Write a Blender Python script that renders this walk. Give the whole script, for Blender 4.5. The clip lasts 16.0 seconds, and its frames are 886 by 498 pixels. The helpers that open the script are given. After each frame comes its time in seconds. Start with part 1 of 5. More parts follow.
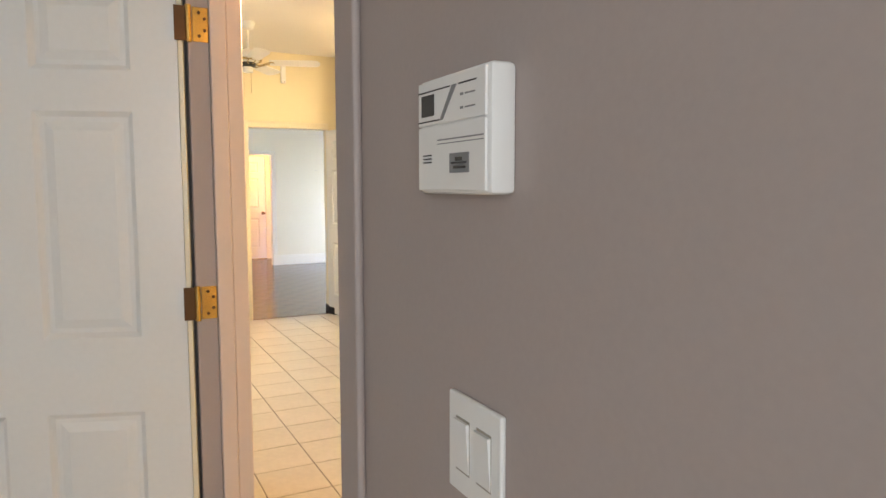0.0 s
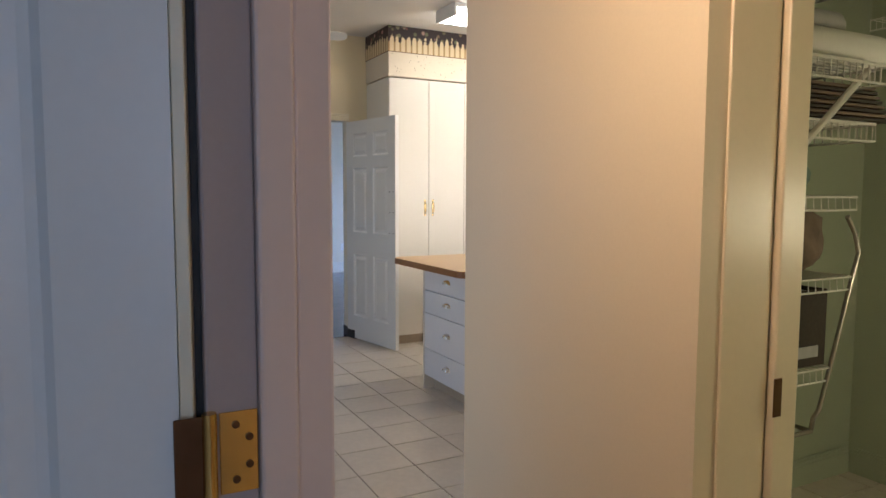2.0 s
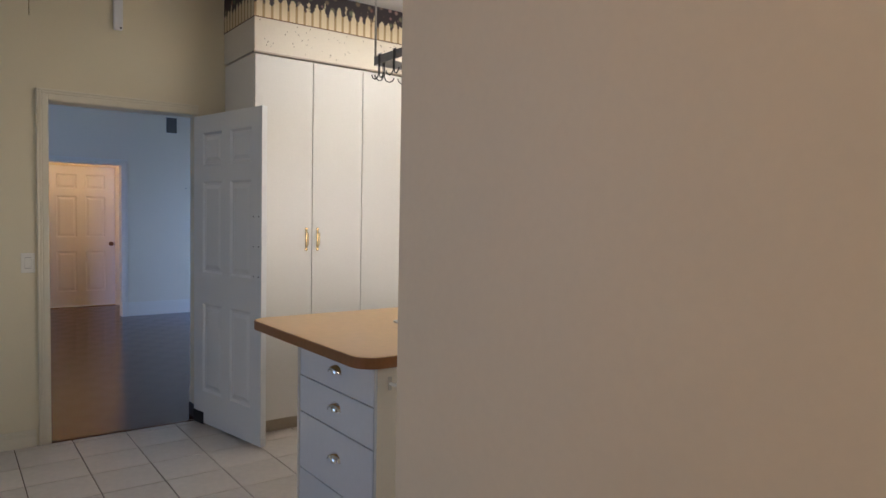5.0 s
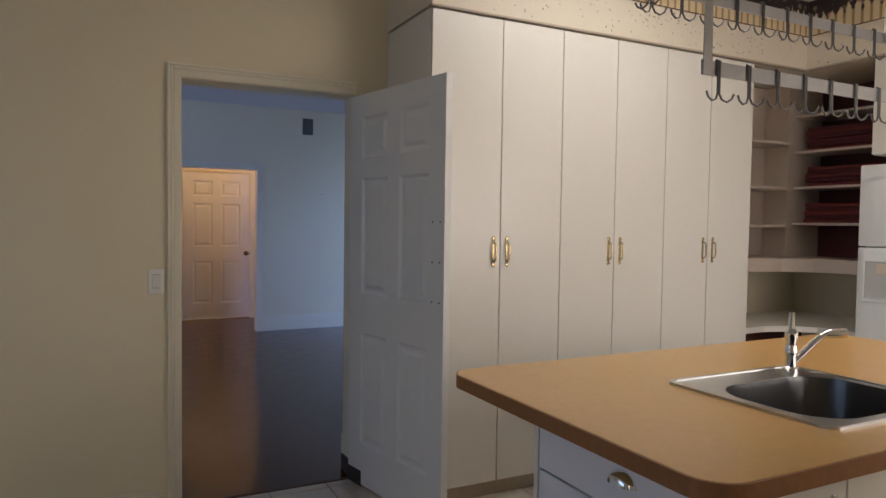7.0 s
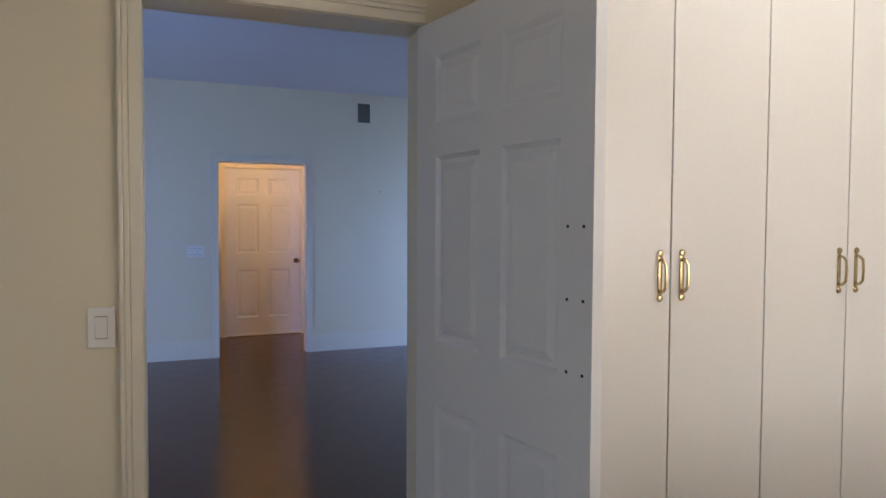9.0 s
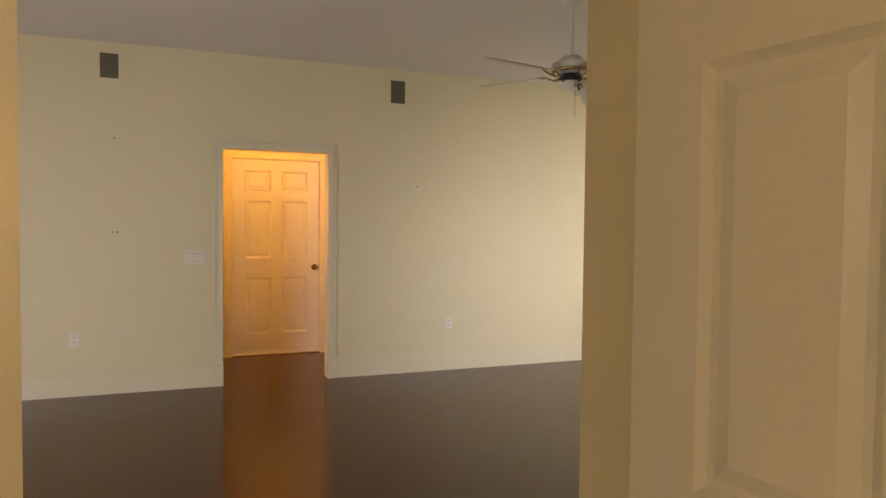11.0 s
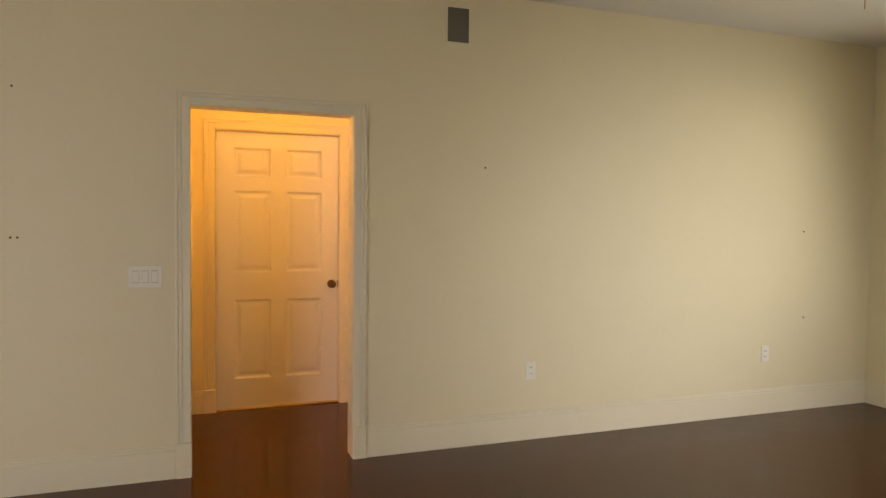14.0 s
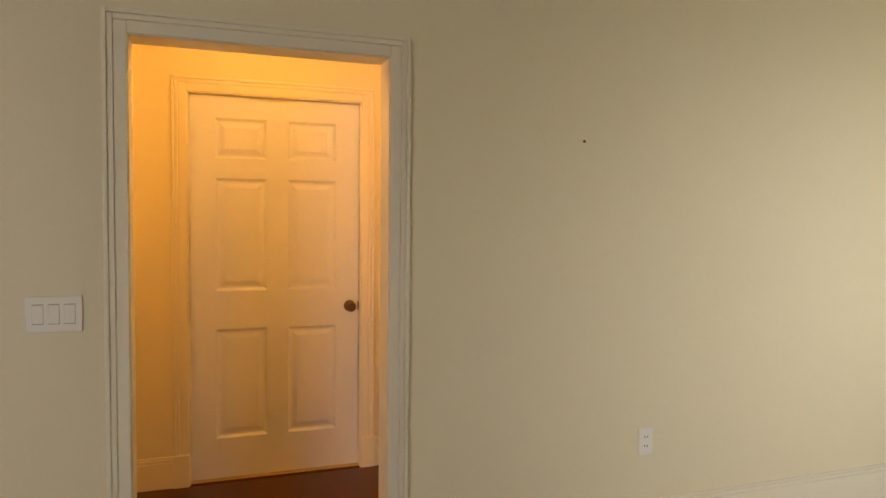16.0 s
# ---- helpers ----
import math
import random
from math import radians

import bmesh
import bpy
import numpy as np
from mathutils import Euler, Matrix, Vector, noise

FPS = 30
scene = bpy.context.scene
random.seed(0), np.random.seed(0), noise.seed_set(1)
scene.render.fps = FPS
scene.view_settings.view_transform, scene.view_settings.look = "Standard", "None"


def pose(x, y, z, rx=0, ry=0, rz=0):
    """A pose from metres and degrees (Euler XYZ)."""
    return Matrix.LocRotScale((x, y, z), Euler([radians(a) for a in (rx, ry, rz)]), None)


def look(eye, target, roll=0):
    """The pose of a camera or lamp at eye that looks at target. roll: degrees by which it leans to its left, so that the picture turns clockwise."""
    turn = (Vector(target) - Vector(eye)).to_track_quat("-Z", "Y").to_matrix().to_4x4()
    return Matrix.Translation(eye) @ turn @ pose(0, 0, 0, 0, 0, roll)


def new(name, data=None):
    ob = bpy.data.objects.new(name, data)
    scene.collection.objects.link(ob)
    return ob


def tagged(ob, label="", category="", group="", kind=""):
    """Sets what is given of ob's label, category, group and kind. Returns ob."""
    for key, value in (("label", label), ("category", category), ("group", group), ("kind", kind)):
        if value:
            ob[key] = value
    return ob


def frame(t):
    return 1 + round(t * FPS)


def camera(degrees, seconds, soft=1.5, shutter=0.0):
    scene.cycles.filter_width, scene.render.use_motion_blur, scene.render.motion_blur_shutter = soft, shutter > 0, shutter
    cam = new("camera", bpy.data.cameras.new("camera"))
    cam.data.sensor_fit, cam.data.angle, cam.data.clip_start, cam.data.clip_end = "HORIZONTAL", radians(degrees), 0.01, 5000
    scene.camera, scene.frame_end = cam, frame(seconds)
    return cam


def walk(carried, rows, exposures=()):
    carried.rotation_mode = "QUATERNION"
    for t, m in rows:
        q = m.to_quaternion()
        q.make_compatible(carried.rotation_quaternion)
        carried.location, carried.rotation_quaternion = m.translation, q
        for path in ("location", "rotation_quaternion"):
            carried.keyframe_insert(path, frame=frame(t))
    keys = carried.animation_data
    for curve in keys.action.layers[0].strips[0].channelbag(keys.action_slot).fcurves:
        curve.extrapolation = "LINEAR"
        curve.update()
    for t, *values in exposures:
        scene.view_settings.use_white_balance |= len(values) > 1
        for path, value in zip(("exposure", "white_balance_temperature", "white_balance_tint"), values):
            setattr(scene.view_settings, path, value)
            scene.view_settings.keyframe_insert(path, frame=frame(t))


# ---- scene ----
cam = camera(66.6, 16.0, soft=1.5)
PATH = [
    (0, (0.540, -0.553, 1.417), (1.445, 1.222, 1.236), -0.1),
    (0.2, (0.536, -0.434, 1.406), (1.436, 1.342, 1.228), 0.1),
    (0.5, (0.469, -0.262, 1.407), (1.37, 1.515, 1.233), 0.3),
    (1, (0.461, 0.044, 1.377), (1.357, 1.824, 1.208), 0.6),
    (1.5, (0.578, 0.358, 1.387), (1.468, 2.141, 1.22), 0.1),
    (2, (0.668, 0.635, 1.382), (1.587, 2.404, 1.218), 0.2),
    (2.5, (0.778, 0.928, 1.396), (1.985, 2.516, 1.235), 0.4),
    (3, (0.987, 1.148, 1.399), (2.325, 2.626, 1.237), 0.4),
    (3.2, (1.048, 1.214, 1.391), (2.394, 2.685, 1.232), 0.5),
    (5.3, (1.489, 2.306, 1.418), (2.653, 3.93, 1.327), 1.0),
    (5.5, (1.5, 2.423, 1.409), (2.65, 4.057, 1.319), 0.9),
    (6, (1.573, 2.715, 1.414), (2.683, 4.377, 1.329), 0.8),
    (6.3, (1.588, 2.886, 1.413), (2.642, 4.586, 1.330), 0.8),
    (6.5, (1.599, 3.0, 1.412), (2.541, 4.762, 1.329), 0.8),
    (7, (1.628, 3.327, 1.392), (2.534, 5.108, 1.314), 0.8),
    (7.5, (1.791, 3.647, 1.395), (2.719, 5.417, 1.319), 0.7),
    (8, (1.858, 3.974, 1.395), (2.804, 5.735, 1.319), 0.8),
    (8.5, (1.931, 4.293, 1.380), (2.693, 6.140, 1.304), 0.4),
    (9, (2.057, 4.617, 1.403), (2.798, 6.474, 1.324), 0.3),
    (9.2, (2.084, 4.754, 1.395), (2.819, 6.613, 1.320), 0.4),
    (11.3, (2.209, 6.110, 1.390), (2.924, 7.976, 1.316), 0.6),
    (11.5, (2.239, 6.257, 1.395), (2.957, 8.122, 1.316), 0.6),
    (12, (2.324, 6.605, 1.381), (3.036, 8.472, 1.307), 0.6),
    (12.5, (2.360, 6.954, 1.394), (3.051, 8.829, 1.319), 0.6),
    (13, (2.445, 7.318, 1.381), (3.135, 9.194, 1.302), 0.6),
    (13.5, (2.506, 7.636, 1.396), (3.190, 9.513, 1.313), 0.6),
    (14, (2.529, 7.996, 1.400), (3.206, 9.876, 1.320), 0.6),
    (14.5, (2.630, 8.367, 1.414), (3.303, 10.249, 1.328), 0.5),
    (15, (2.623, 8.726, 1.426), (3.297, 10.607, 1.337), 0.5),
    (15.5, (2.629, 9.071, 1.415), (3.292, 10.956, 1.321), 0.6),
    (16, (2.729, 9.407, 1.423), (3.385, 11.294, 1.327), 0.6),
]
EXPOSURES = [
    (0.0, 2.1, 8600, 10),
    (0.5, 1.9, 8600, 10),
    (1.0, 1.0, 8200, 11),
    (1.5, 0.6, 6800, 11),
    (2.0, 0.65, 5700, 11),
    (2.5, 0.5, 5300, 11),
    (3.2, 0.4, 5200, 12),
    (5.5, -0.05, 5500, 13),
    (6.5, -0.15, 5600, 14),
    (8.0, -0.2, 5600, 14),
    (8.5, 0.1, 5500, 14),
    (9.2, 0.3, 5400, 14),
    (10.3, 0.5, 8000, 17),
    (11.3, 0.72, 24000, 16),
    (16.0, 0.55, 20000, 14),
]
walk(cam, [(t, look(eye, target, roll)) for t, eye, target, roll in PATH], EXPOSURES)

# ---- world, sun, large lights ----
world = bpy.data.worlds.new("sky")
scene.world = world
world.use_nodes = True
sky = world.node_tree.nodes.new("ShaderNodeTexSky")
sky.sky_type, sky.sun_disc, sky.sun_elevation, sky.sun_rotation = "NISHITA", False, radians(40), radians(150)
background = world.node_tree.nodes["Background"]
world.node_tree.links.new(sky.outputs[0], background.inputs[0])
background.inputs[1].default_value = 0.12


def lamp(name, kind, m, power, colour, size=0.1, size_y=None, spread=180):
    data = bpy.data.lights.new(name, kind)
    data.energy, data.color = power, colour
    if kind == "AREA":
        data.shape, data.size, data.size_y = "RECTANGLE", size, size_y or size
        data.spread = radians(spread)
    elif kind == "SUN":
        data.angle = size
    else:
        data.shadow_soft_size = size
    ob = new(name, data)
    ob.matrix_world = m
    return ob


lamp("sun", "SUN", look((-10, -14, 20), (0, 0, 0)), 3.0, (1.0, 0.93, 0.82), radians(0.5))
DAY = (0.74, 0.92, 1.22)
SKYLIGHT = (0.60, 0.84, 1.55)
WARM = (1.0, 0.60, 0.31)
# Daylight from behind the start; its source is unseen and the wall is solid.
lamp("entry_unseen_daylight", "AREA", look((-0.7, -2.5, 1.6), (-0.1, 1.0, 1.3)), 13, DAY, 1.4, 1.3)
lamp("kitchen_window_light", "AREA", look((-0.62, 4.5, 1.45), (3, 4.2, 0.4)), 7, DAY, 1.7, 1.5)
# Added fill that evens the tall cabinets; the south wall has no window.
lamp("kitchen_south_fill", "AREA", look((4.7, 3.42, 1.35), (4.7, 6.2, 0.8)), 26, (1.0, 0.85, 0.69), 1.6, 1.2, 155)
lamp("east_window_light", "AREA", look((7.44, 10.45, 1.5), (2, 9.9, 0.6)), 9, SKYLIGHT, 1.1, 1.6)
# The next two are added fills for the far wall; no windows stand there.
lamp("living_south_fill", "AREA", look((5.7, 6.98, 0.95), (5.7, 11.8, 0.40)), 10, SKYLIGHT, 1.2, 1.5, 55)
lamp("living_west_fill", "AREA", look((-0.63, 8.3, 0.85), (2.2, 11.8, 0.3)), 57, (0.61, 0.82, 1.50), 2.4, 1.5, 140)
lamp("kitchen_tube_light", "AREA", look((3.83, 5.46, 2.745), (3.83, 5.46, 0)), 7.5, (1.0, 0.80, 0.57), 1.2, 0.3)
# Unseen warm lamp; the two low side bulbs are added to brighten the reveal.
for x, z, power in ((1.75, 1.8, 5.5), (3.0, 2.36, 8), (4.25, 1.8, 5.5)):
    lamp("corridor_unseen_bulb", "POINT", pose(x, 12.35, z), power, WARM, 0.08)
lamp("passage_bulb", "POINT", pose(1.11, 1.5, 1.95), 14.5, (1.0, 0.66, 0.39), 0.15)
# Fill put at mid height to lift the lower pantry walls; no lamp known.
lamp("pantry_fill", "POINT", pose(3.1, 0.85, 1.3), 9.5, (1.0, 0.81, 0.48), 0.1)

# ---- materials ----


def material(name, colour, rough=0.5, metal=0.0, vary=0.08, grain=40.0, stain=1.2, bump=0.05, spread=0.0, coat=0.0, spec=0.5):
    """Paint-like surface: base colour with fine grain and broad stains, and fine relief."""
    m = bpy.data.materials.new(name)
    m.use_nodes = True
    n, l = m.node_tree.nodes, m.node_tree.links
    b = n["Principled BSDF"]
    b.inputs["Roughness"].default_value = rough
    b.inputs["Metallic"].default_value = metal
    b.inputs["Coat Weight"].default_value = coat
    b.inputs["Specular IOR Level"].default_value = spec
    co = n.new("ShaderNodeTexCoord")
    fine, broad = n.new("ShaderNodeTexNoise"), n.new("ShaderNodeTexNoise")
    fine.inputs["Scale"].default_value, fine.inputs["Detail"].default_value = grain, 6
    broad.inputs["Scale"].default_value, broad.inputs["Detail"].default_value = stain, 4
    add = n.new("ShaderNodeMath")
    add.operation = "ADD"
    for t in (fine, broad):
        l.new(co.outputs["Object"], t.inputs["Vector"])
    l.new(fine.outputs["Fac"], add.inputs[0])
    l.new(broad.outputs["Fac"], add.inputs[1])
    ramp = n.new("ShaderNodeMapRange")
    ramp.inputs["From Min"].default_value, ramp.inputs["From Max"].default_value = 0.5, 1.5
    ramp.inputs["To Min"].default_value, ramp.inputs["To Max"].default_value = 1 - vary, 1 + vary
    l.new(add.outputs[0], ramp.inputs["Value"])
    value = ramp.outputs[0]
    if spread:
        info, far = n.new("ShaderNodeObjectInfo"), n.new("ShaderNodeMapRange")
        geo, sums = n.new("ShaderNodeNewGeometry"), n.new("ShaderNodeMath")
        far.inputs["To Min"].default_value, far.inputs["To Max"].default_value = 1 - spread, 1 + spread
        far.inputs["From Max"].default_value = 2.0
        l.new(info.outputs["Random"], sums.inputs[0])
        l.new(geo.outputs["Random Per Island"], sums.inputs[1])
        l.new(sums.outputs[0], far.inputs["Value"])
        mul = n.new("ShaderNodeMath")
        mul.operation = "MULTIPLY"
        l.new(value, mul.inputs[0])
        l.new(far.outputs[0], mul.inputs[1])
        value = mul.outputs[0]
    mix = n.new("ShaderNodeVectorMath")
    mix.operation = "SCALE"
    mix.inputs[0].default_value = colour
    l.new(value, mix.inputs["Scale"])
    l.new(mix.outputs[0], b.inputs["Base Color"])
    if bump:
        bp = n.new("ShaderNodeBump")
        bp.inputs["Strength"].default_value, bp.inputs["Distance"].default_value = bump, 0.002
        l.new(fine.outputs["Fac"], bp.inputs["Height"])
        l.new(bp.outputs[0], b.inputs["Normal"])
    return m


def glowing(name, colour, strength):
    m = bpy.data.materials.new(name)
    m.use_nodes = True
    b = m.node_tree.nodes["Principled BSDF"]
    b.inputs["Base Color"].default_value = (*colour, 1)
    b.inputs["Emission Color"].default_value = (*colour, 1)
    b.inputs["Emission Strength"].default_value = strength
    return m


MAUVE = material("mauve_wall_paint", (0.40, 0.335, 0.31), 0.55, grain=120, vary=0.04, bump=0.12)
CREAM = material("cream_wall_paint", (0.75, 0.68, 0.51), 0.5, grain=120, vary=0.03, bump=0.12)
IVORY = material("ivory_wall_paint", (0.76, 0.67, 0.45), 0.55, grain=120, vary=0.03, bump=0.12)
GREEN = material("pale_green_wall_paint", (0.42, 0.47, 0.36), 0.6, grain=120, vary=0.04, bump=0.12)
CEILING = material("ceiling_paint", (0.76, 0.74, 0.70), 0.8, grain=160, vary=0.04, bump=0.3)
WHITE = material("white_gloss_paint", (0.76, 0.76, 0.73), 0.32, grain=60, vary=0.03, bump=0.04)
TRIM = material("cream_trim_paint", (0.77, 0.70, 0.52), 0.35, grain=60, vary=0.03, bump=0.04)
# Pinker than the cream trim.
BLUSH = material("blush_trim", (0.70, 0.565, 0.49), 0.4, grain=60, vary=0.03, bump=0.04)
LAMINATE = material("white_cabinet_laminate", (0.72, 0.69, 0.62), 0.3, grain=80, vary=0.03, bump=0.03)
TILE = material("beige_floor_tile", (0.60, 0.54, 0.46), 0.28, grain=25, vary=0.12, stain=3.0, bump=0.05, spread=0.05)
GROUT = material("brown_grout", (0.16, 0.13, 0.10), 0.9, grain=200, vary=0.2, bump=0.3)
PARQUET = [material(name, (0.075, 0.0175, 0.0042), rough, grain=9, vary=0.08, bump=0, spread=0.06, spec=0.30) for name, rough in (("red_parquet_along", 0.145), ("red_parquet_across", 0.185))]
COUNTER = material("butcher_block_laminate", (0.62, 0.375, 0.125), 0.3, grain=30, vary=0.1, bump=0.03)
COUNTER_EDGE = material("brown_wood_counter_edge", (0.25, 0.105, 0.032), 0.4, grain=50, vary=0.2, bump=0.08)
STEEL = material("brushed_steel", (0.55, 0.55, 0.54), 0.28, 1.0, grain=200, vary=0.08, bump=0.05)
CHROME = material("chrome", (0.8, 0.8, 0.8), 0.08, 1.0, vary=0.02, bump=0)
BRASS = material("polished_brass", (0.75, 0.50, 0.17), 0.22, 1.0, vary=0.12, bump=0.02)
ANTIQUE = material("antique_brass", (0.50, 0.40, 0.22), 0.25, 1.0, vary=0.2, bump=0.02)
# Steel for the bowl, darker than the rim's.
BOWL = material("dark_sink_steel", (0.20, 0.20, 0.195), 0.3, 1.0, grain=200, vary=0.1, bump=0.05)
BRONZE = material("aged_bronze", (0.16, 0.09, 0.05), 0.35, 1.0, vary=0.15)
BLACK = material("dull_black", (0.02, 0.018, 0.017), 0.6, vary=0.2)
ALMOND = material("almond_plastic", (0.80, 0.76, 0.65), 0.35, vary=0.02, bump=0.02)
# Darkened beige that paints the shadow line round each switch rocker.
SHADE = material("shadow_gap_beige", (0.34, 0.30, 0.25), 0.6, vary=0.05, bump=0)
PLASTIC = material("white_plastic", (0.78, 0.77, 0.74), 0.35, vary=0.02, bump=0.02)

# ---- building helpers ----


def box(bm, x0, x1, y0, y1, z0, z1, bevel=0.0):
    m = Matrix.Translation(((x0 + x1) / 2, (y0 + y1) / 2, (z0 + z1) / 2)) @ Matrix.Diagonal((x1 - x0, y1 - y0, z1 - z0, 1))
    made = bmesh.ops.create_cube(bm, size=1, matrix=m)["verts"]
    if bevel:
        edges = list({e for v in made for e in v.link_edges})
        bmesh.ops.bevel(bm, geom=edges, offset=bevel, segments=2, profile=0.5, affect="EDGES")
    return bm


def boxes(*rows, bevel=0.0):
    bm = bmesh.new()
    for r in rows:
        box(bm, *r, bevel=bevel)
    return bm


def rod(bm, a, b, r, segments=10, r2=None):
    a, b = Vector(a), Vector(b)
    m = Matrix.Translation((a + b) / 2) @ (b - a).to_track_quat("Z", "Y").to_matrix().to_4x4()
    bmesh.ops.create_cone(bm, cap_ends=True, segments=segments, radius1=r, radius2=r if r2 is None else r2, depth=(b - a).length, matrix=m)
    return bm


def tube(bm, points, r, segments=8):
    """A round bar swept along points, with mitred bends."""
    pts = [Vector(p) for p in points]
    rings = []
    side = None
    for i, p in enumerate(pts):
        d = (pts[min(i + 1, len(pts) - 1)] - pts[max(i - 1, 0)]).normalized()
        side = (d.orthogonal() if side is None else side - d * side.dot(d)).normalized()
        up = d.cross(side)
        rings.append([bm.verts.new(p + r * (math.cos(2 * math.pi * k / segments) * side + math.sin(2 * math.pi * k / segments) * up)) for k in range(segments)])
    for a, b in zip(rings, rings[1:]):
        for k in range(segments):
            bm.faces.new((a[k], a[(k + 1) % segments], b[(k + 1) % segments], b[k]))
    bm.faces.new(rings[0][::-1])
    bm.faces.new(rings[-1])
    return bm


def lathe(bm, profile, m=Matrix(), segments=20):
    """A turned solid from (radius, height) pairs round the local z axis."""
    rings = [[bm.verts.new(m @ Vector((r * math.cos(2 * math.pi * k / segments), r * math.sin(2 * math.pi * k / segments), z))) for k in range(segments)] for r, z in profile]
    for a, b in zip(rings, rings[1:]):
        for k in range(segments):
            bm.faces.new((a[k], a[(k + 1) % segments], b[(k + 1) % segments], b[k]))
    bm.faces.new(rings[0][::-1])
    bm.faces.new(rings[-1])
    return bm


def prism(bm, outline, z0, z1):
    low = [bm.verts.new((x, y, z0)) for x, y in outline]
    top = [bm.verts.new((x, y, z1)) for x, y in outline]
    bm.faces.new(low[::-1])
    bm.faces.new(top)
    for i in range(len(outline)):
        j = (i + 1) % len(outline)
        bm.faces.new((low[i], low[j], top[j], top[i]))
    return bm


def part(name, bm, mat, parent=None, label="", smooth=False):
    """One bmesh as one mesh object, under a thing or a part where one is given."""
    bmesh.ops.recalc_face_normals(bm, faces=bm.faces)
    me = bpy.data.meshes.new(name)
    bm.to_mesh(me)
    bm.free()
    me.materials.append(mat)
    if smooth:
        for p in me.polygons:
            p.use_smooth = True
        me.set_sharp_from_angle(angle=radians(35))
    ob = new(name, me)
    if parent is not None:
        ob.parent = parent
    if label:
        ob["label"] = label
    return ob


def setting(name, bm, mat, label, category, parent=None):
    return tagged(part(name, bm, mat, parent), label, category, kind="structure")


def thing(name, m, label, category, group=""):
    ob = new(name)
    ob.empty_display_size = 0.1
    ob.matrix_world = m
    return tagged(ob, label, category, group)


# ---- plan ----
FACE_ENTRY, FACE_PASSAGE = 0.914, 1.807
KIT_Y, LIV_Y, FAR_Y, FAR_BACK, CORR_Y = 6.76, 6.925, 11.87, 12.0, 13.12
KIT_Z, LIV_Z, ENT_Z = 2.85, 2.80, 2.60
EAST = 7.51
OPEN_X0, OPEN_X1, OPEN_Z = 2.478, 3.370, 2.013
KD_X0, KD_X1, KD_Z = 1.972, 2.842, 2.062

# ---- structure ----
setting("floor_tiles_bed", boxes((-3.2, 6.75, -2.8, KIT_Y + 0.06, -0.2, -0.006)), GROUT, "brown grout bed under beige kitchen floor tiles", "floor")
floor_living = setting("floor_living", boxes((-0.8, 7.7, KIT_Y + 0.06, CORR_Y + 0.1, -0.2, -0.008)), GROUT, "dark bed under glossy red-brown parquet floor", "floor")

# entry room
setting("wall_entry_east", boxes((FACE_ENTRY, 1.02, -2.8, 0.55, 0, KIT_Z), (0.775, 0.90, 1.375, 2.8, 0, KIT_Z), (FACE_ENTRY, 1.02, 0.55, 1.375, 2.06, KIT_Z)), MAUVE,
        "mauve painted wall with a doorway", "wall")
setting("wall_entry_south", boxes((-3.2, 1.02, -2.8, -2.66, 0, ENT_Z)), MAUVE, "mauve painted wall of the entry room", "wall")
setting("wall_entry_west", boxes((-3.2, -3.06, -2.66, 2.8, 0, ENT_Z)), MAUVE, "mauve painted side wall of the entry room", "wall")
setting("wall_entry_north", boxes((-3.06, 0.80, 2.66, 2.8, 0, ENT_Z)), MAUVE, "mauve painted end wall of the entry room", "wall")
setting("ceiling_entry", boxes((-3.2, FACE_ENTRY, -2.8, 1.375, ENT_Z, ENT_Z + 0.24), (-3.2, 0.775, 1.375, 2.8, ENT_Z, ENT_Z + 0.24)), CEILING, "white textured entry room ceiling", "ceiling")

# passage, pantry and kitchen
PX0, PX1 = FACE_PASSAGE, 2.11
bm = bmesh.new()
prism(bm, [(PX0, 1.645), (PX1, 1.645), (PX1, 2.62), (2.20, 2.72), (2.56, 3.12), (2.56, 3.34), (2.43, 3.34), (PX0, 2.66)], 0, KIT_Z)
setting("wall_passage", bm, CREAM, "cream painted passage wall with an angled corner", "wall")
setting("wall_pantry_header", boxes((PX0, PX1, 0.80, 1.645, 2.06, KIT_Z)), CREAM, "cream wall above the pantry doorway", "wall")
setting("wall_passage_south", boxes((1.02, PX1, -0.6, -0.46, 0, KIT_Z), (PX0, PX1, -0.46, 0.80, 0, KIT_Z)), CREAM, "cream painted end wall of the passage", "wall")
setting("wall_pantry_north", boxes((PX1, 4.0, 2.62, 2.72, 0, KIT_Z)), GREEN, "pale green painted pantry wall", "wall")
setting("wall_pantry_east", boxes((4.0, 4.1, 0.0, 2.72, 0, KIT_Z)), GREEN, "pale green painted pantry end wall", "wall")
setting("wall_pantry_south", boxes((PX1, 4.0, 0.0, 0.1, 0, KIT_Z)), GREEN, "pale green painted pantry side wall", "wall")
setting("wall_kitchen_south", boxes((2.56, 6.75, 3.2, 3.34, 0, KIT_Z)), CREAM, "cream painted kitchen wall", "wall")
setting("wall_kitchen_west", boxes((-0.8, -0.66, 2.8, 3.7, 0, KIT_Z), (-0.8, -0.66, 5.5, KIT_Y, 0, KIT_Z), (-0.8, -0.66, 3.7, 5.5, 0, 0.65), (-0.8, -0.66, 3.7, 5.5, 2.25, KIT_Z)), CREAM, "cream painted kitchen side wall", "wall")
setting("wall_kitchen_southwest", boxes((-0.66, 0.93, 2.8, 2.9, 0, KIT_Z)), CREAM, "cream painted kitchen end wall", "wall")
setting("wall_kitchen_east", boxes((6.42, 6.75, 3.34, KIT_Y, 0, KIT_Z)), CREAM, "cream painted kitchen end wall behind the refrigerator", "wall")
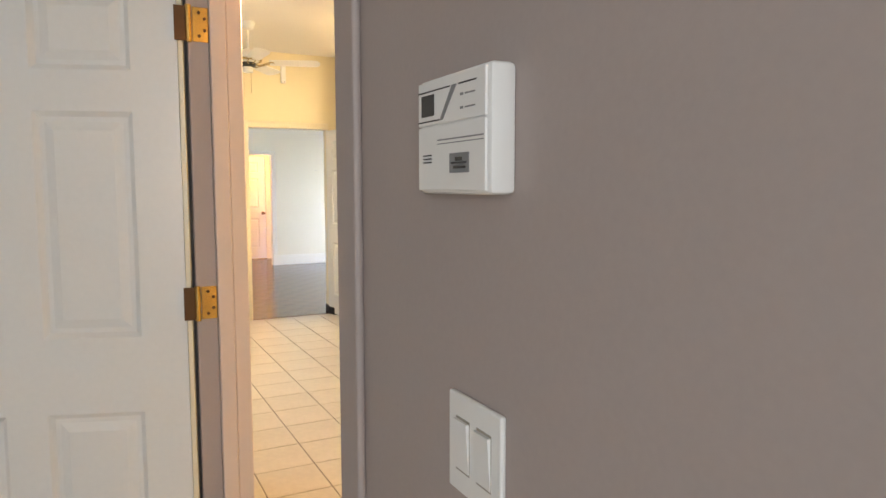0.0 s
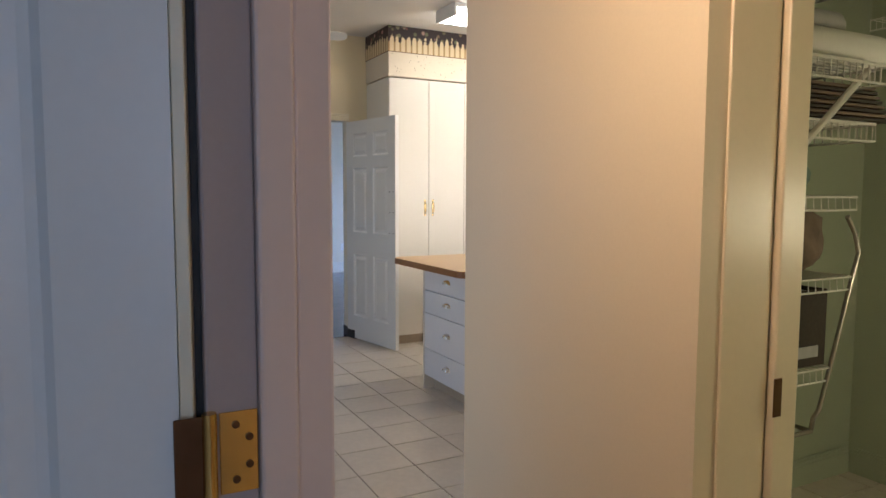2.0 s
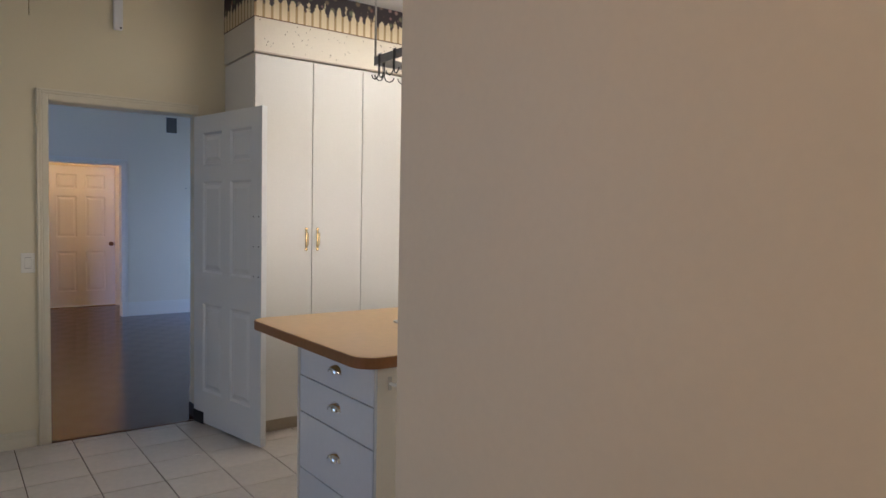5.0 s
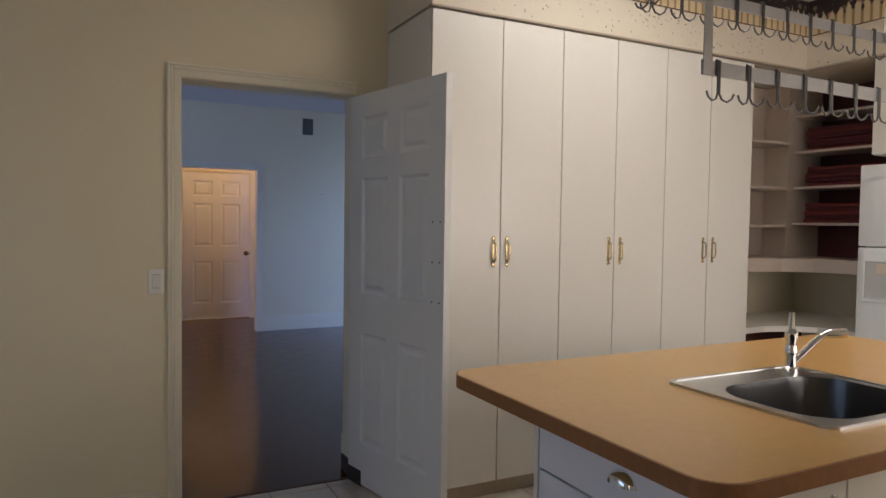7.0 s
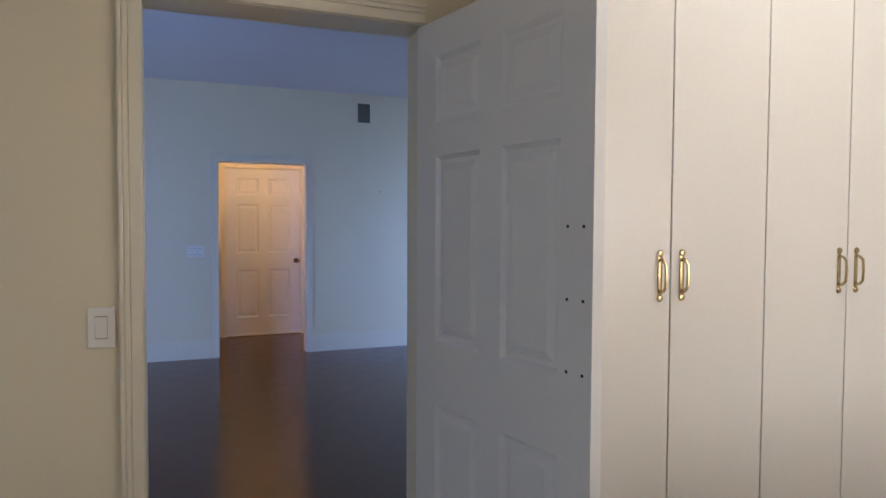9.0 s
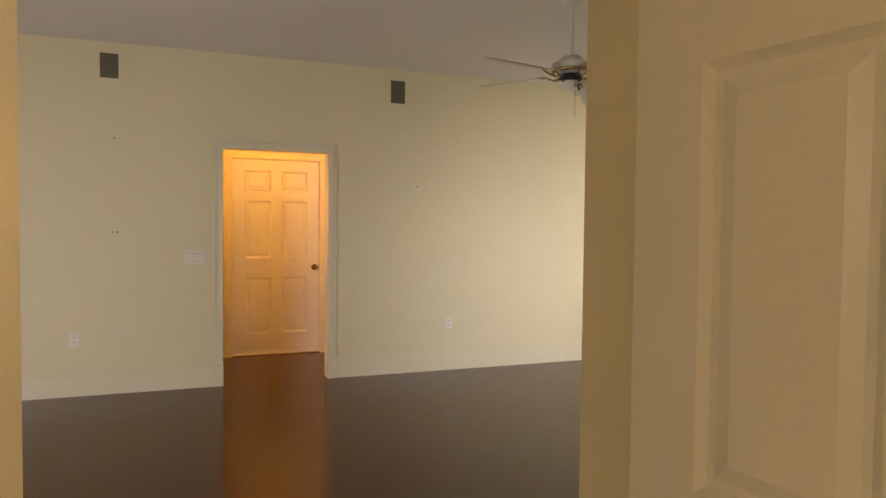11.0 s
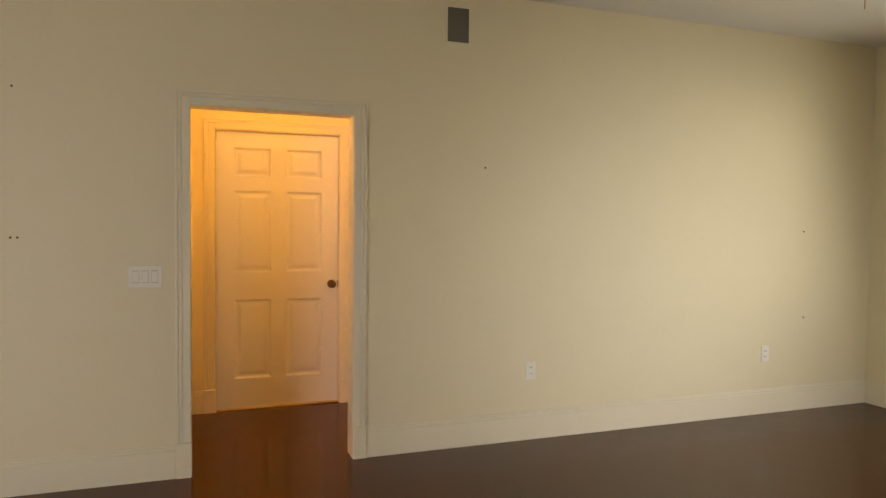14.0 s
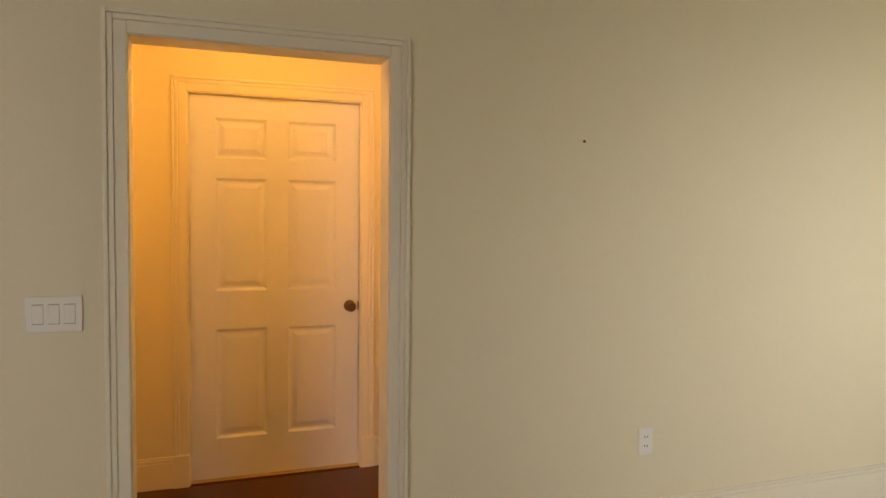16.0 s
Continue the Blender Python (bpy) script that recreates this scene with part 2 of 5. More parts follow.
setting("wall_kitchen_north", boxes((-0.8, KD_X0, KIT_Y, LIV_Y, 0, 3.0), (KD_X1, EAST + 0.15, KIT_Y, LIV_Y, 0, 3.0), (KD_X0, KD_X1, KIT_Y, LIV_Y, KD_Z, 3.0)), IVORY,
        "cream painted wall with a doorway between kitchen and living room", "wall")
setting("ceiling_kitchen", boxes((-0.8, 6.75, 2.8, KIT_Y, KIT_Z, KIT_Z + 0.1), (0.5, 6.75, -0.7, 2.8, KIT_Z, KIT_Z + 0.1)), CEILING, "white textured kitchen ceiling", "ceiling")

# living room and corridor
setting("wall_living_north", boxes((-0.8, OPEN_X0, FAR_Y, FAR_BACK, 0, LIV_Z), (OPEN_X1, EAST + 0.15, FAR_Y, FAR_BACK, 0, LIV_Z), (OPEN_X0, OPEN_X1, FAR_Y, FAR_BACK, OPEN_Z, LIV_Z)), IVORY,
        "ivory painted living room wall with a cased opening", "wall")
WIN_Y0, WIN_Y1, WIN_Z0, WIN_Z1 = 9.90, 11.04, 0.68, 2.35
setting("wall_living_east", boxes((EAST, EAST + 0.15, LIV_Y, WIN_Y0, 0, LIV_Z), (EAST, EAST + 0.15, WIN_Y1, FAR_Y, 0, LIV_Z),
                                  (EAST, EAST + 0.15, WIN_Y0, WIN_Y1, 0, WIN_Z0), (EAST, EAST + 0.15, WIN_Y0, WIN_Y1, WIN_Z1, LIV_Z)), IVORY, "ivory painted wall with a window", "wall")
setting("wall_living_west", boxes((-0.8, -0.66, LIV_Y, FAR_Y, 0, LIV_Z)), IVORY, "ivory painted living room side wall", "wall")
setting("ceiling_living", boxes((-0.8, EAST + 0.15, LIV_Y, FAR_BACK, LIV_Z, LIV_Z + 0.1)), CEILING, "white textured living room ceiling", "ceiling")
setting("wall_corridor_north", boxes((1.3, 2.62, CORR_Y, CORR_Y + 0.12, 0, 2.45), (3.54, 4.9, CORR_Y, CORR_Y + 0.12, 0, 2.45), (2.62, 3.54, CORR_Y, CORR_Y + 0.12, 2.052, 2.45)), IVORY, "ivory corridor wall with a door", "wall")
setting("wall_corridor_ends", boxes((1.2, 1.3, FAR_BACK, CORR_Y + 0.12, 0, 2.45), (4.9, 5.0, FAR_BACK, CORR_Y + 0.12, 0, 2.45)), IVORY, "ivory corridor end walls", "wall")
setting("ceiling_corridor", boxes((1.2, 5.0, FAR_BACK, CORR_Y + 0.12, 2.45, 2.55)), CEILING, "white corridor ceiling", "ceiling")

# ---- trim: casings and baseboards ----


def casing(name, axis, at, out, a0, a1, top, width, label, foot=0.0, right=True, left=True):
    """Door trim on a wall: two stepped uprights and a head. axis: the wall runs along 'x' or 'y'; at: its face; out: +1 or -1, the side it stands out to."""
    bm = bmesh.new()

    def bar(u0, u1, z0, z1, d):
        lo, hi = sorted((at, at + out * d))
        if axis == "x":
            box(bm, u0, u1, lo, hi, z0, z1, 0.003)
        else:
            box(bm, lo, hi, u0, u1, z0, z1, 0.003)

    for on, e, s in ((left, a0, -1), (right, a1, 1)):
        if on:
            for f0, f1, d in ((0.0, 0.55, 0.010), (0.55, 0.8, 0.015), (0.8, 1.0, 0.021)):
                u0, u1 = sorted((e + s * f0 * width, e + s * f1 * width))
                bar(u0, u1, foot, top + f1 * width, d)
            if foot:
                u0, u1 = sorted((e - s * 0.003, e + s * (width + 0.004)))
                bar(u0, u1, 0, foot, 0.025)
    for f0, f1, d in ((0.0, 0.55, 0.010), (0.55, 0.8, 0.015), (0.8, 1.0, 0.021)):
        bar(a0 - (f0 * width if left else 0), a1 + (f0 * width if right else 0), top + f0 * width, top + f1 * width, d)
    return setting(name, bm, TRIM, label, "trim")


def baseboard(name, axis, at, out, a0, a1, label, height=0.165, mat=None):
    bm = bmesh.new()
    for z0, z1, d in ((0, height - 0.03, 0.016), (height - 0.03, height - 0.012, 0.012), (height - 0.012, height, 0.008)):
        lo, hi = sorted((at, at + out * d))
        if axis == "x":
            box(bm, a0, a1, lo, hi, z0, z1, 0.002)
        else:
            box(bm, lo, hi, a0, a1, z0, z1, 0.002)
    return setting(name, bm, mat or TRIM, label, "baseboard")


casing("trim_living_opening", "x", FAR_Y, -1, OPEN_X0, OPEN_X1, OPEN_Z, 0.075, "cream stepped trim round the living room opening", foot=0.19)
setting("trim_opening_reveal", boxes((OPEN_X0 - 0.001, OPEN_X0 + 0.003, FAR_Y, FAR_BACK, 0, OPEN_Z - 0.003), (OPEN_X1 - 0.003, OPEN_X1 + 0.001, FAR_Y, FAR_BACK, 0, OPEN_Z - 0.003),
                                     (OPEN_X0 - 0.001, OPEN_X1 + 0.001, FAR_Y, FAR_BACK, OPEN_Z - 0.003, OPEN_Z + 0.001)), TRIM, "cream painted reveal of the opening", "trim")
casing("trim_corridor_door", "x", CORR_Y, -1, 2.625, 3.535, 2.05, 0.075, "cream stepped trim round the corridor door", foot=0.17)
casing("trim_kitchen_door", "x", KIT_Y, -1, KD_X0, KD_X1, KD_Z, 0.062, "cream stepped trim round the kitchen doorway", right=False)
casing("trim_kitchen_door_living", "x", LIV_Y, 1, KD_X0, KD_X1, KD_Z, 0.072, "cream stepped trim on the living room side", foot=0.19)
setting("trim_kitchen_jamb", boxes((KD_X0 - 0.001, KD_X0 + 0.003, KIT_Y, LIV_Y, 0, KD_Z - 0.003), (KD_X1 - 0.003, KD_X1 + 0.001, KIT_Y, LIV_Y, 0.09, KD_Z - 0.003),
                                   (KD_X0 - 0.001, KD_X1 + 0.001, KIT_Y, LIV_Y, KD_Z - 0.003, KD_Z + 0.001)), TRIM,
        "cream painted door jamb", "trim")
# The jamb is black up to about 9 cm.
setting("trim_jamb_foot", boxes((KD_X1 - 0.012, KD_X1 + 0.0, KIT_Y + 0.001, LIV_Y, 0, 0.088), bevel=0.003), BLACK, "black foot of the door jamb", "trim")
baseboard("baseboard_living_west_part", "x", FAR_Y, -1, -0.66, OPEN_X0 - 0.08, "cream baseboard along the living room wall", 0.185)
baseboard("baseboard_living_east_part", "x", FAR_Y, -1, OPEN_X1 + 0.08, EAST, "cream baseboard along the living room wall", 0.185)
baseboard("baseboard_living_window", "y", EAST, -1, LIV_Y, FAR_Y - 0.02, "cream baseboard under the living room window", 0.185)
baseboard("baseboard_corridor_west", "x", CORR_Y, -1, 1.3, 2.545, "cream baseboard in the corridor", 0.165)
baseboard("baseboard_corridor_east", "x", CORR_Y, -1, 3.615, 4.9, "cream baseboard in the corridor", 0.165)
baseboard("baseboard_kitchen", "x", KIT_Y, -1, -0.66, KD_X0 - 0.076, "cream baseboard beside the kitchen doorway", 0.10)
baseboard("baseboard_passage", "y", FACE_PASSAGE, -1, 1.74, 2.655, "cream baseboard along the passage wall", 0.09)
baseboard("baseboard_pantry_north", "x", 2.62, -1, PX1, 3.984, "pale green baseboard in the pantry", 0.13, GREEN)
baseboard("baseboard_pantry_east", "y", 4.0, -1, 0.1, 2.604, "pale green baseboard in the pantry", 0.13, GREEN)
setting("trim_pantry_door", boxes((1.87, 2.025, 1.637, 1.645, 0, 2.06), (2.034, PX1 + 0.004, 1.622, 1.645, 0, 2.06), bevel=0.004), TRIM, "cream pantry door jamb with a stop", "trim")
setting("trim_entry_right", boxes((0.899, 0.914, 0.457, 0.55, 0, 2.16), bevel=0.006), MAUVE, "mauve painted door trim", "trim")
setting("trim_entry_head", boxes((0.899, 0.914, 0.457, 1.36, 2.062, 2.16), bevel=0.004), MAUVE, "mauve painted head of the door trim", "trim")
setting("trim_entry_jamb_right", boxes((0.913, 1.021, 0.55, 0.562, 0, 2.05)), TRIM, "cream painted door jamb", "trim")
setting("trim_entry_hinge_jamb", boxes((0.766, 0.82, 1.359, 1.376, 0, 2.06), bevel=0.003), MAUVE, "mauve painted hinge side of the door jamb", "trim")
# Black strip gives the shade of the open gap between door and jamb.
setting("trim_entry_gap_shade", boxes((0.748, 0.7655, 1.372, 1.384, 0, 2.05)), BLACK, "black strip painting the shade in the gap beside the door", "trim")
setting("trim_entry_stop", boxes((0.8205, 0.862, 1.348, 1.376, 0, 2.06), (0.8625, 0.905, 1.356, 1.376, 0, 2.06), bevel=0.004), BLUSH, "blush stop side of the door jamb", "trim")

# ---- doors ----


def six_panel_door(name, m, w, h, label, thick=0.035, mat=None):
    """A moulded door along +x from its hinge, standing on z = 0 of m, with six raised panels on both faces."""
    mat = mat or WHITE
    door = tagged(thing(name, m, label, "door"), kind="structure")
    st, mu = 0.115 * w / 0.81, 0.10 * w / 0.81
    pw = (w - 2 * st - mu) / 2
    k = h / 2.03
    rows = [(0.215 * k, 0.80 * k), (1.005 * k, 1.6 * k), (1.705 * k, 1.915 * k)]
    cols = [(st, st + pw), (st + pw + mu, w - st)]
    t = thick / 2
    bm = boxes((0, st, -t, t, 0, h), (w - st, w, -t, t, 0, h), (st + pw, st + pw + mu, -t, t, 0, h))
    zs = [0] + [z for r in rows for z in r] + [h]
    for z0, z1 in zip(zs[::2], zs[1::2]):
        for c0, c1 in cols:
            box(bm, c0, c1, -t, t, z0, z1)
    part("slab", bm, mat, door)
    for z0, z1 in rows:
        for c0, c1 in cols:
            bm = bmesh.new()
            for s in (1, -1):
                rings = []
                for inset, d in ((0.0, 0.0), (0.014, 0.011), (0.026, 0.011), (0.05, 0.003)):
                    y = s * (t - d)
                    rings.append([bm.verts.new(v) for v in ((c0 + inset, y, z0 + inset), (c1 - inset, y, z0 + inset), (c1 - inset, y, z1 - inset), (c0 + inset, y, z1 - inset))])
                for a, b in zip(rings, rings[1:]):
                    for i in range(4):
                        bm.faces.new((a[i], a[(i + 1) % 4], b[(i + 1) % 4], b[i]))
                bm.faces.new(rings[-1])
            part("panel", bm, mat, door)
    return door


def knob(parent, x, z, y, s, mat):
    bm = bmesh.new()
    lathe(bm, [(0.001, 0), (0.032, 0.0), (0.032, 0.006), (0.012, 0.012), (0.011, 0.03), (0.024, 0.04), (0.029, 0.052), (0.024, 0.064), (0.001, 0.068)],
          Matrix.Translation((x, y, z)) @ Matrix.Rotation(radians(90 * s), 4, "X"))
    return part("door_knob", bm, mat, parent, "round aged bronze door knob", True)


door_1 = six_panel_door("door_1", pose(0.746, 1.382, 0.012, 0, 0, 161), 0.83, 2.035, "pale grey-white six-panel door standing open on brass hinges")
# Door edge as a strip, with the light on it put into its cream.
part("lit_edge_strip", boxes((-0.0145, -0.0005, -0.004, 0.0165, 0, 2.035), bevel=0.002), TRIM, door_1, "door edge, made cream to show it lit")
door_2 = six_panel_door("door_2", pose(2.832, 6.755, 0.015, 0, 0, math.degrees(math.atan2(-0.785, 0.155))), 0.81, 2.03, "white six-panel kitchen door standing open with screw holes")
for i in range(3):
    for j in range(2):
        bm = bmesh.new()
        for s in (1, -1):
            rod(bm, (0.724 + 0.055 * j, s * 0.0170, 1.02 + 0.18 * i), (0.724 + 0.055 * j, s * 0.0185, 1.02 + 0.18 * i), 0.0045, 10)
        part("screw_hole", bm, BLACK, door_2, "dark empty screw hole")
# The door foot is black for 13 cm beside the hinge.
part("foot_strip", boxes((-0.004, 0.13, -0.0205, 0.0205, -0.012, 0.07), bevel=0.003), BLACK, door_2, "black strip along the door foot")
door_3 = six_panel_door("door_3", pose(2.635, CORR_Y + 0.047, 0.012), 0.89, 2.03, "closed cream six-panel corridor door with a bronze knob")
knob(door_3, 0.84, 0.905, -0.0175, 1, BRONZE)
part("latch", boxes((0.886, 0.893, -0.019, -0.012, 0.88, 0.93)), BRONZE, door_3, "small bronze latch plate")
setting("trim_corridor_jamb", boxes((2.62, 2.634, CORR_Y, CORR_Y + 0.12, 0, 2.044), (3.528, 3.54, CORR_Y, CORR_Y + 0.12, 0, 2.044), (2.62, 3.54, CORR_Y, CORR_Y + 0.12, 2.044, 2.052)), TRIM, "cream corridor door jamb", "trim")
setting("trim_threshold", boxes((2.634, 3.528, CORR_Y - 0.005, CORR_Y + 0.1, 0, 0.008)), BRASS, "thin bright threshold under the corridor door", "trim")


def hinge(z, parent):
    bm = boxes((0.7785, 0.8185, 1.3555, 1.3588, z, z + 0.089), bevel=0.0012)
    h = part("hinge", bm, BRASS, parent, "polished brass butt hinge")
    h.matrix_parent_inverse = parent.matrix_world.inverted()
    bm = rod(bmesh.new(), (0.768, 1.352, z - 0.003), (0.768, 1.352, z + 0.092), 0.0075, 12)
    part("hinge_pin", bm, BRASS, h, "", True)
    bm = bmesh.new()
    for i, (dx, dz) in enumerate(((0.012, 0.015), (0.026, 0.03), (0.026, 0.06), (0.012, 0.075))):
        rod(bm, (0.783 + dx, 1.3555, z + dz), (0.783 + dx, 1.3538, z + dz), 0.0042, 10)
    part("hinge_screws", bm, BRONZE, h)
    # Brass leaf in shade, so coloured with the darker bronze.
    bm = boxes((0.733, 0.764, 1.3525, 1.3555, z, z + 0.089), bevel=0.0012)
    part("hinge_leaf", bm, BRONZE, h, "brass hinge leaf, darkened to bronze for its shade")


for z in (1.062, 1.800, 0.30):
    hinge(z, door_1)

# ---- wall fittings ----


def plate(name, m, w, h, label, category, group="", mat=None):
    """A wall plate: its face looks along local -y."""
    ob = thing(name, m, label, category, group)
    part("cover", boxes((-w / 2, w / 2, -0.0075, 0, -h / 2, h / 2), bevel=0.003), mat or ALMOND, ob)
    return ob


def rocker(ob, x, up=1, mat=None):
    bm = boxes((x - 0.0165, x + 0.0165, -0.008, -0.0055, -0.033, 0.033), bevel=0.001)
    f = part("rocker_frame", bm, SHADE, ob)
    bm = bmesh.new()
    a, b = (-0.0085, -0.0125) if up > 0 else (-0.0125, -0.0085)
    v = [bm.verts.new(p) for p in ((x - 0.0153, -0.006, -0.030), (x + 0.0153, -0.006, -0.030), (x + 0.0153, -0.006, 0.030), (x - 0.0153, -0.006, 0.030),
                                   (x - 0.0153, a, -0.030), (x + 0.0153, a, -0.030), (x + 0.0153, b, 0.030), (x - 0.0153, b, 0.030))]
    for q in ((0, 1, 5, 4), (1, 2, 6, 5), (2, 3, 7, 6), (3, 0, 4, 7), (4, 5, 6, 7), (3, 2, 1, 0)):
        bm.faces.new([v[i] for i in q])
    part("rocker", bm, mat or ALMOND, f)


def screws(ob, spots):
    for x, z in spots:
        part("screw", rod(bmesh.new(), (x, -0.005, z), (x, -0.0068, z), 0.003, 8), STEEL, ob)


sw = plate("light_switch", pose(0.914, 0.092, 1.117, 0, 0, -90), 0.119, 0.119, "white double rocker switch plate on the mauve wall", "switch", "light switches", PLASTIC)
rocker(sw, -0.024, 1, PLASTIC), rocker(sw, 0.024, 1, PLASTIC)
sw = plate("light_switch", pose(2.255, FAR_Y, 1.095), 0.165, 0.117, "almond triple rocker switch plate on the ivory wall", "switch", "light switches")
rocker(sw, -0.046), rocker(sw, 0, -1), rocker(sw, 0.046, -1)
screws(sw, [(x, z) for x in (-0.046, 0, 0.046) for z in (-0.05, 0.05)])
sw = plate("light_switch", pose(1.862, KIT_Y, 1.098), 0.072, 0.117, "almond single rocker switch beside the kitchen doorway", "switch", "light switches")
rocker(sw, 0)


def outlet(x):
    ob = plate("wall_outlet", pose(x, FAR_Y, 0.448), 0.072, 0.117, "almond double wall outlet above the baseboard", "outlet", "living room outlets")
    for z in (-0.02, 0.02):
        s = part("socket", lathe(bmesh.new(), [(0.001, 0), (0.017, 0), (0.017, 0.002), (0.001, 0.0022)], Matrix.Translation((0, -0.006, z)) @ Matrix.Rotation(radians(90), 4, "X")), ALMOND, ob)
        part("slots", boxes((-0.008, -0.005, -0.0090, -0.008, z - 0.004, z + 0.006), (0.005, 0.008, -0.0090, -0.008, z - 0.004, z + 0.006)), BLACK, s)


for x in (1.362, 4.533, 6.473):
    outlet(x)


def nail(x, z):
    bm = rod(bmesh.new(), (x, FAR_Y + 0.01, z), (x, FAR_Y - 0.012, z - 0.004), 0.0022, 8)
    rod(bm, (x, FAR_Y - 0.012, z - 0.004), (x, FAR_Y - 0.014, z - 0.004), 0.006, 10)
    tagged(part("picture_nail", bm, BRONZE), "small dark picture nail stuck in the ivory wall", "nail", "picture nails")


for x, z in ((1.66, 2.05), (1.645, 1.305), (1.675, 1.305), (4.193, 1.742), (6.81, 1.36), (6.83, 0.71)):
    nail(x, z)

GRILLE = material("olive_speaker_cloth", (0.13, 0.12, 0.085), 0.85, grain=400, vary=0.25, bump=0.4)


def wall_speaker(x0, x1, z0, z1):
    ob = thing("wall_speaker", pose((x0 + x1) / 2, FAR_Y, (z0 + z1) / 2), "flush wall speaker with an olive grey grille", "speaker", "wall speakers")
    w, h = (x1 - x0) / 2, (z1 - z0) / 2
    part("bezel", boxes((-w, -w + 0.008, -0.008, 0, -h, h), (w - 0.008, w, -0.008, 0, -h, h), (-w + 0.008, w - 0.008, -0.008, 0, -h, -h + 0.008), (-w + 0.008, w - 0.008, -0.008, 0, h - 0.008, h), bevel=0.001), TRIM, ob)
    part("grille", boxes((-w + 0.008, w - 0.008, -0.005, 0, -h + 0.008, h - 0.008)), GRILLE, ob)


wall_speaker(1.55, 1.70, 2.51, 2.72)
wall_speaker(3.93, 4.083, 2.483, 2.705)

alarm = thing("alarm_keypad", pose(0.914, 0.1, 1.475, 0, 0, -90), "white plastic alarm keypad with a dark display", "keypad")
DARK = material("dark_display", (0.012, 0.008, 0.006), 0.15, vary=0.1, bump=0)
INK = material("grey_print", (0.22, 0.22, 0.22), 0.5, vary=0.1, bump=0)
part("body", boxes((-0.0825, 0.0825, -0.030, 0, -0.065, 0.066), bevel=0.006), PLASTIC, alarm, smooth=True)
part("flap", boxes((-0.080, 0.075, -0.0325, -0.029, -0.061, 0.011), bevel=0.0012), PLASTIC, alarm)
part("upper_face", boxes((-0.080, 0.075, -0.0325, -0.029, 0.013, 0.062), bevel=0.0012), PLASTIC, alarm)
part("display", boxes((-0.070, -0.038, -0.0332, -0.032, 0.023, 0.047)), DARK, alarm, "dark display")
bm = boxes((-0.079, 0.0, -0.0330, -0.032, 0.050, 0.0515), (0.020, 0.058, -0.0330, -0.032, 0.050, 0.0515), (-0.079, -0.024, -0.0330, -0.032, 0.0165, 0.018))
part("print_lines", bm, BLACK, alarm)
bm = bmesh.new()
prism(bm, [(-0.024, 0.0165), (-0.017, 0.0165), (0.016, 0.0515), (0.005, 0.0515)], 0.032, 0.033)
bmesh.ops.rotate(bm, verts=bm.verts, matrix=Matrix.Rotation(radians(90), 3, "X"))
part("print_slash", bm, INK, alarm)
part("status_marks", boxes((0.024, 0.030, -0.0331, -0.032, 0.038, 0.0405), (0.034, 0.055, -0.0331, -0.032, 0.0385, 0.040), (0.024, 0.030, -0.0331, -0.032, 0.024, 0.0265), (0.034, 0.055, -0.0331, -0.032, 0.0245, 0.026)), INK, alarm)
part("speaker_slots", boxes(*[(-0.066, -0.045, -0.0331, -0.032, -0.030 + 0.004 * i, -0.0285 + 0.004 * i) for i in range(3)]), BLACK, alarm)
badge = part("badge", boxes((0.0, 0.043, -0.0332, -0.032, -0.042, -0.021)), INK, alarm, "grey maker's plate")
part("badge_print", boxes((0.005, 0.038, -0.0338, -0.033, -0.0325, -0.0305), (0.014, 0.028, -0.0338, -0.033, -0.0295, -0.0255), (0.010, 0.036, -0.0338, -0.033, -0.0375, -0.035)), DARK, badge)
part("flap_groove", boxes((-0.03, 0.072, -0.0329, -0.032, -0.006, -0.0045), (-0.03, 0.072, -0.0329, -0.032, -0.010, -0.009)), INK, alarm)

sensor = thing("wall_sensor", pose(2.352, KIT_Y, 2.62), "narrow white sensor box high on the kitchen wall", "sensor")
part("case", boxes((-0.026, 0.026, -0.035, 0, -0.09, 0.12), bevel=0.008), PLASTIC, sensor, smooth=True)
part("lens", rod(bmesh.new(), (0.012, -0.036, -0.078), (0.012, -0.030, -0.078), 0.006, 10), BLACK, sensor)
bm = boxes((2.028, 2.055, 1.6185, 1.6215, 0.875, 0.965), bevel=0.001)
tagged(part("strike_plate", bm, BRONZE), "dark bronze strike plate on the pantry jamb", "strike plate")

# ---- living room: window, blind and fan ----
VINYL = material("white_vinyl", (0.80, 0.80, 0.77), 0.4, vary=0.02, bump=0.02)
GLASS = bpy.data.materials.new("window_glass")
GLASS.use_nodes = True
_b = GLASS.node_tree.nodes["Principled BSDF"]
_b.inputs["Base Color"].default_value, _b.inputs["Roughness"].default_value = (1, 1, 1, 1), 0.0
_b.inputs["Transmission Weight"].default_value, _b.inputs["IOR"].default_value = 1.0, 1.05

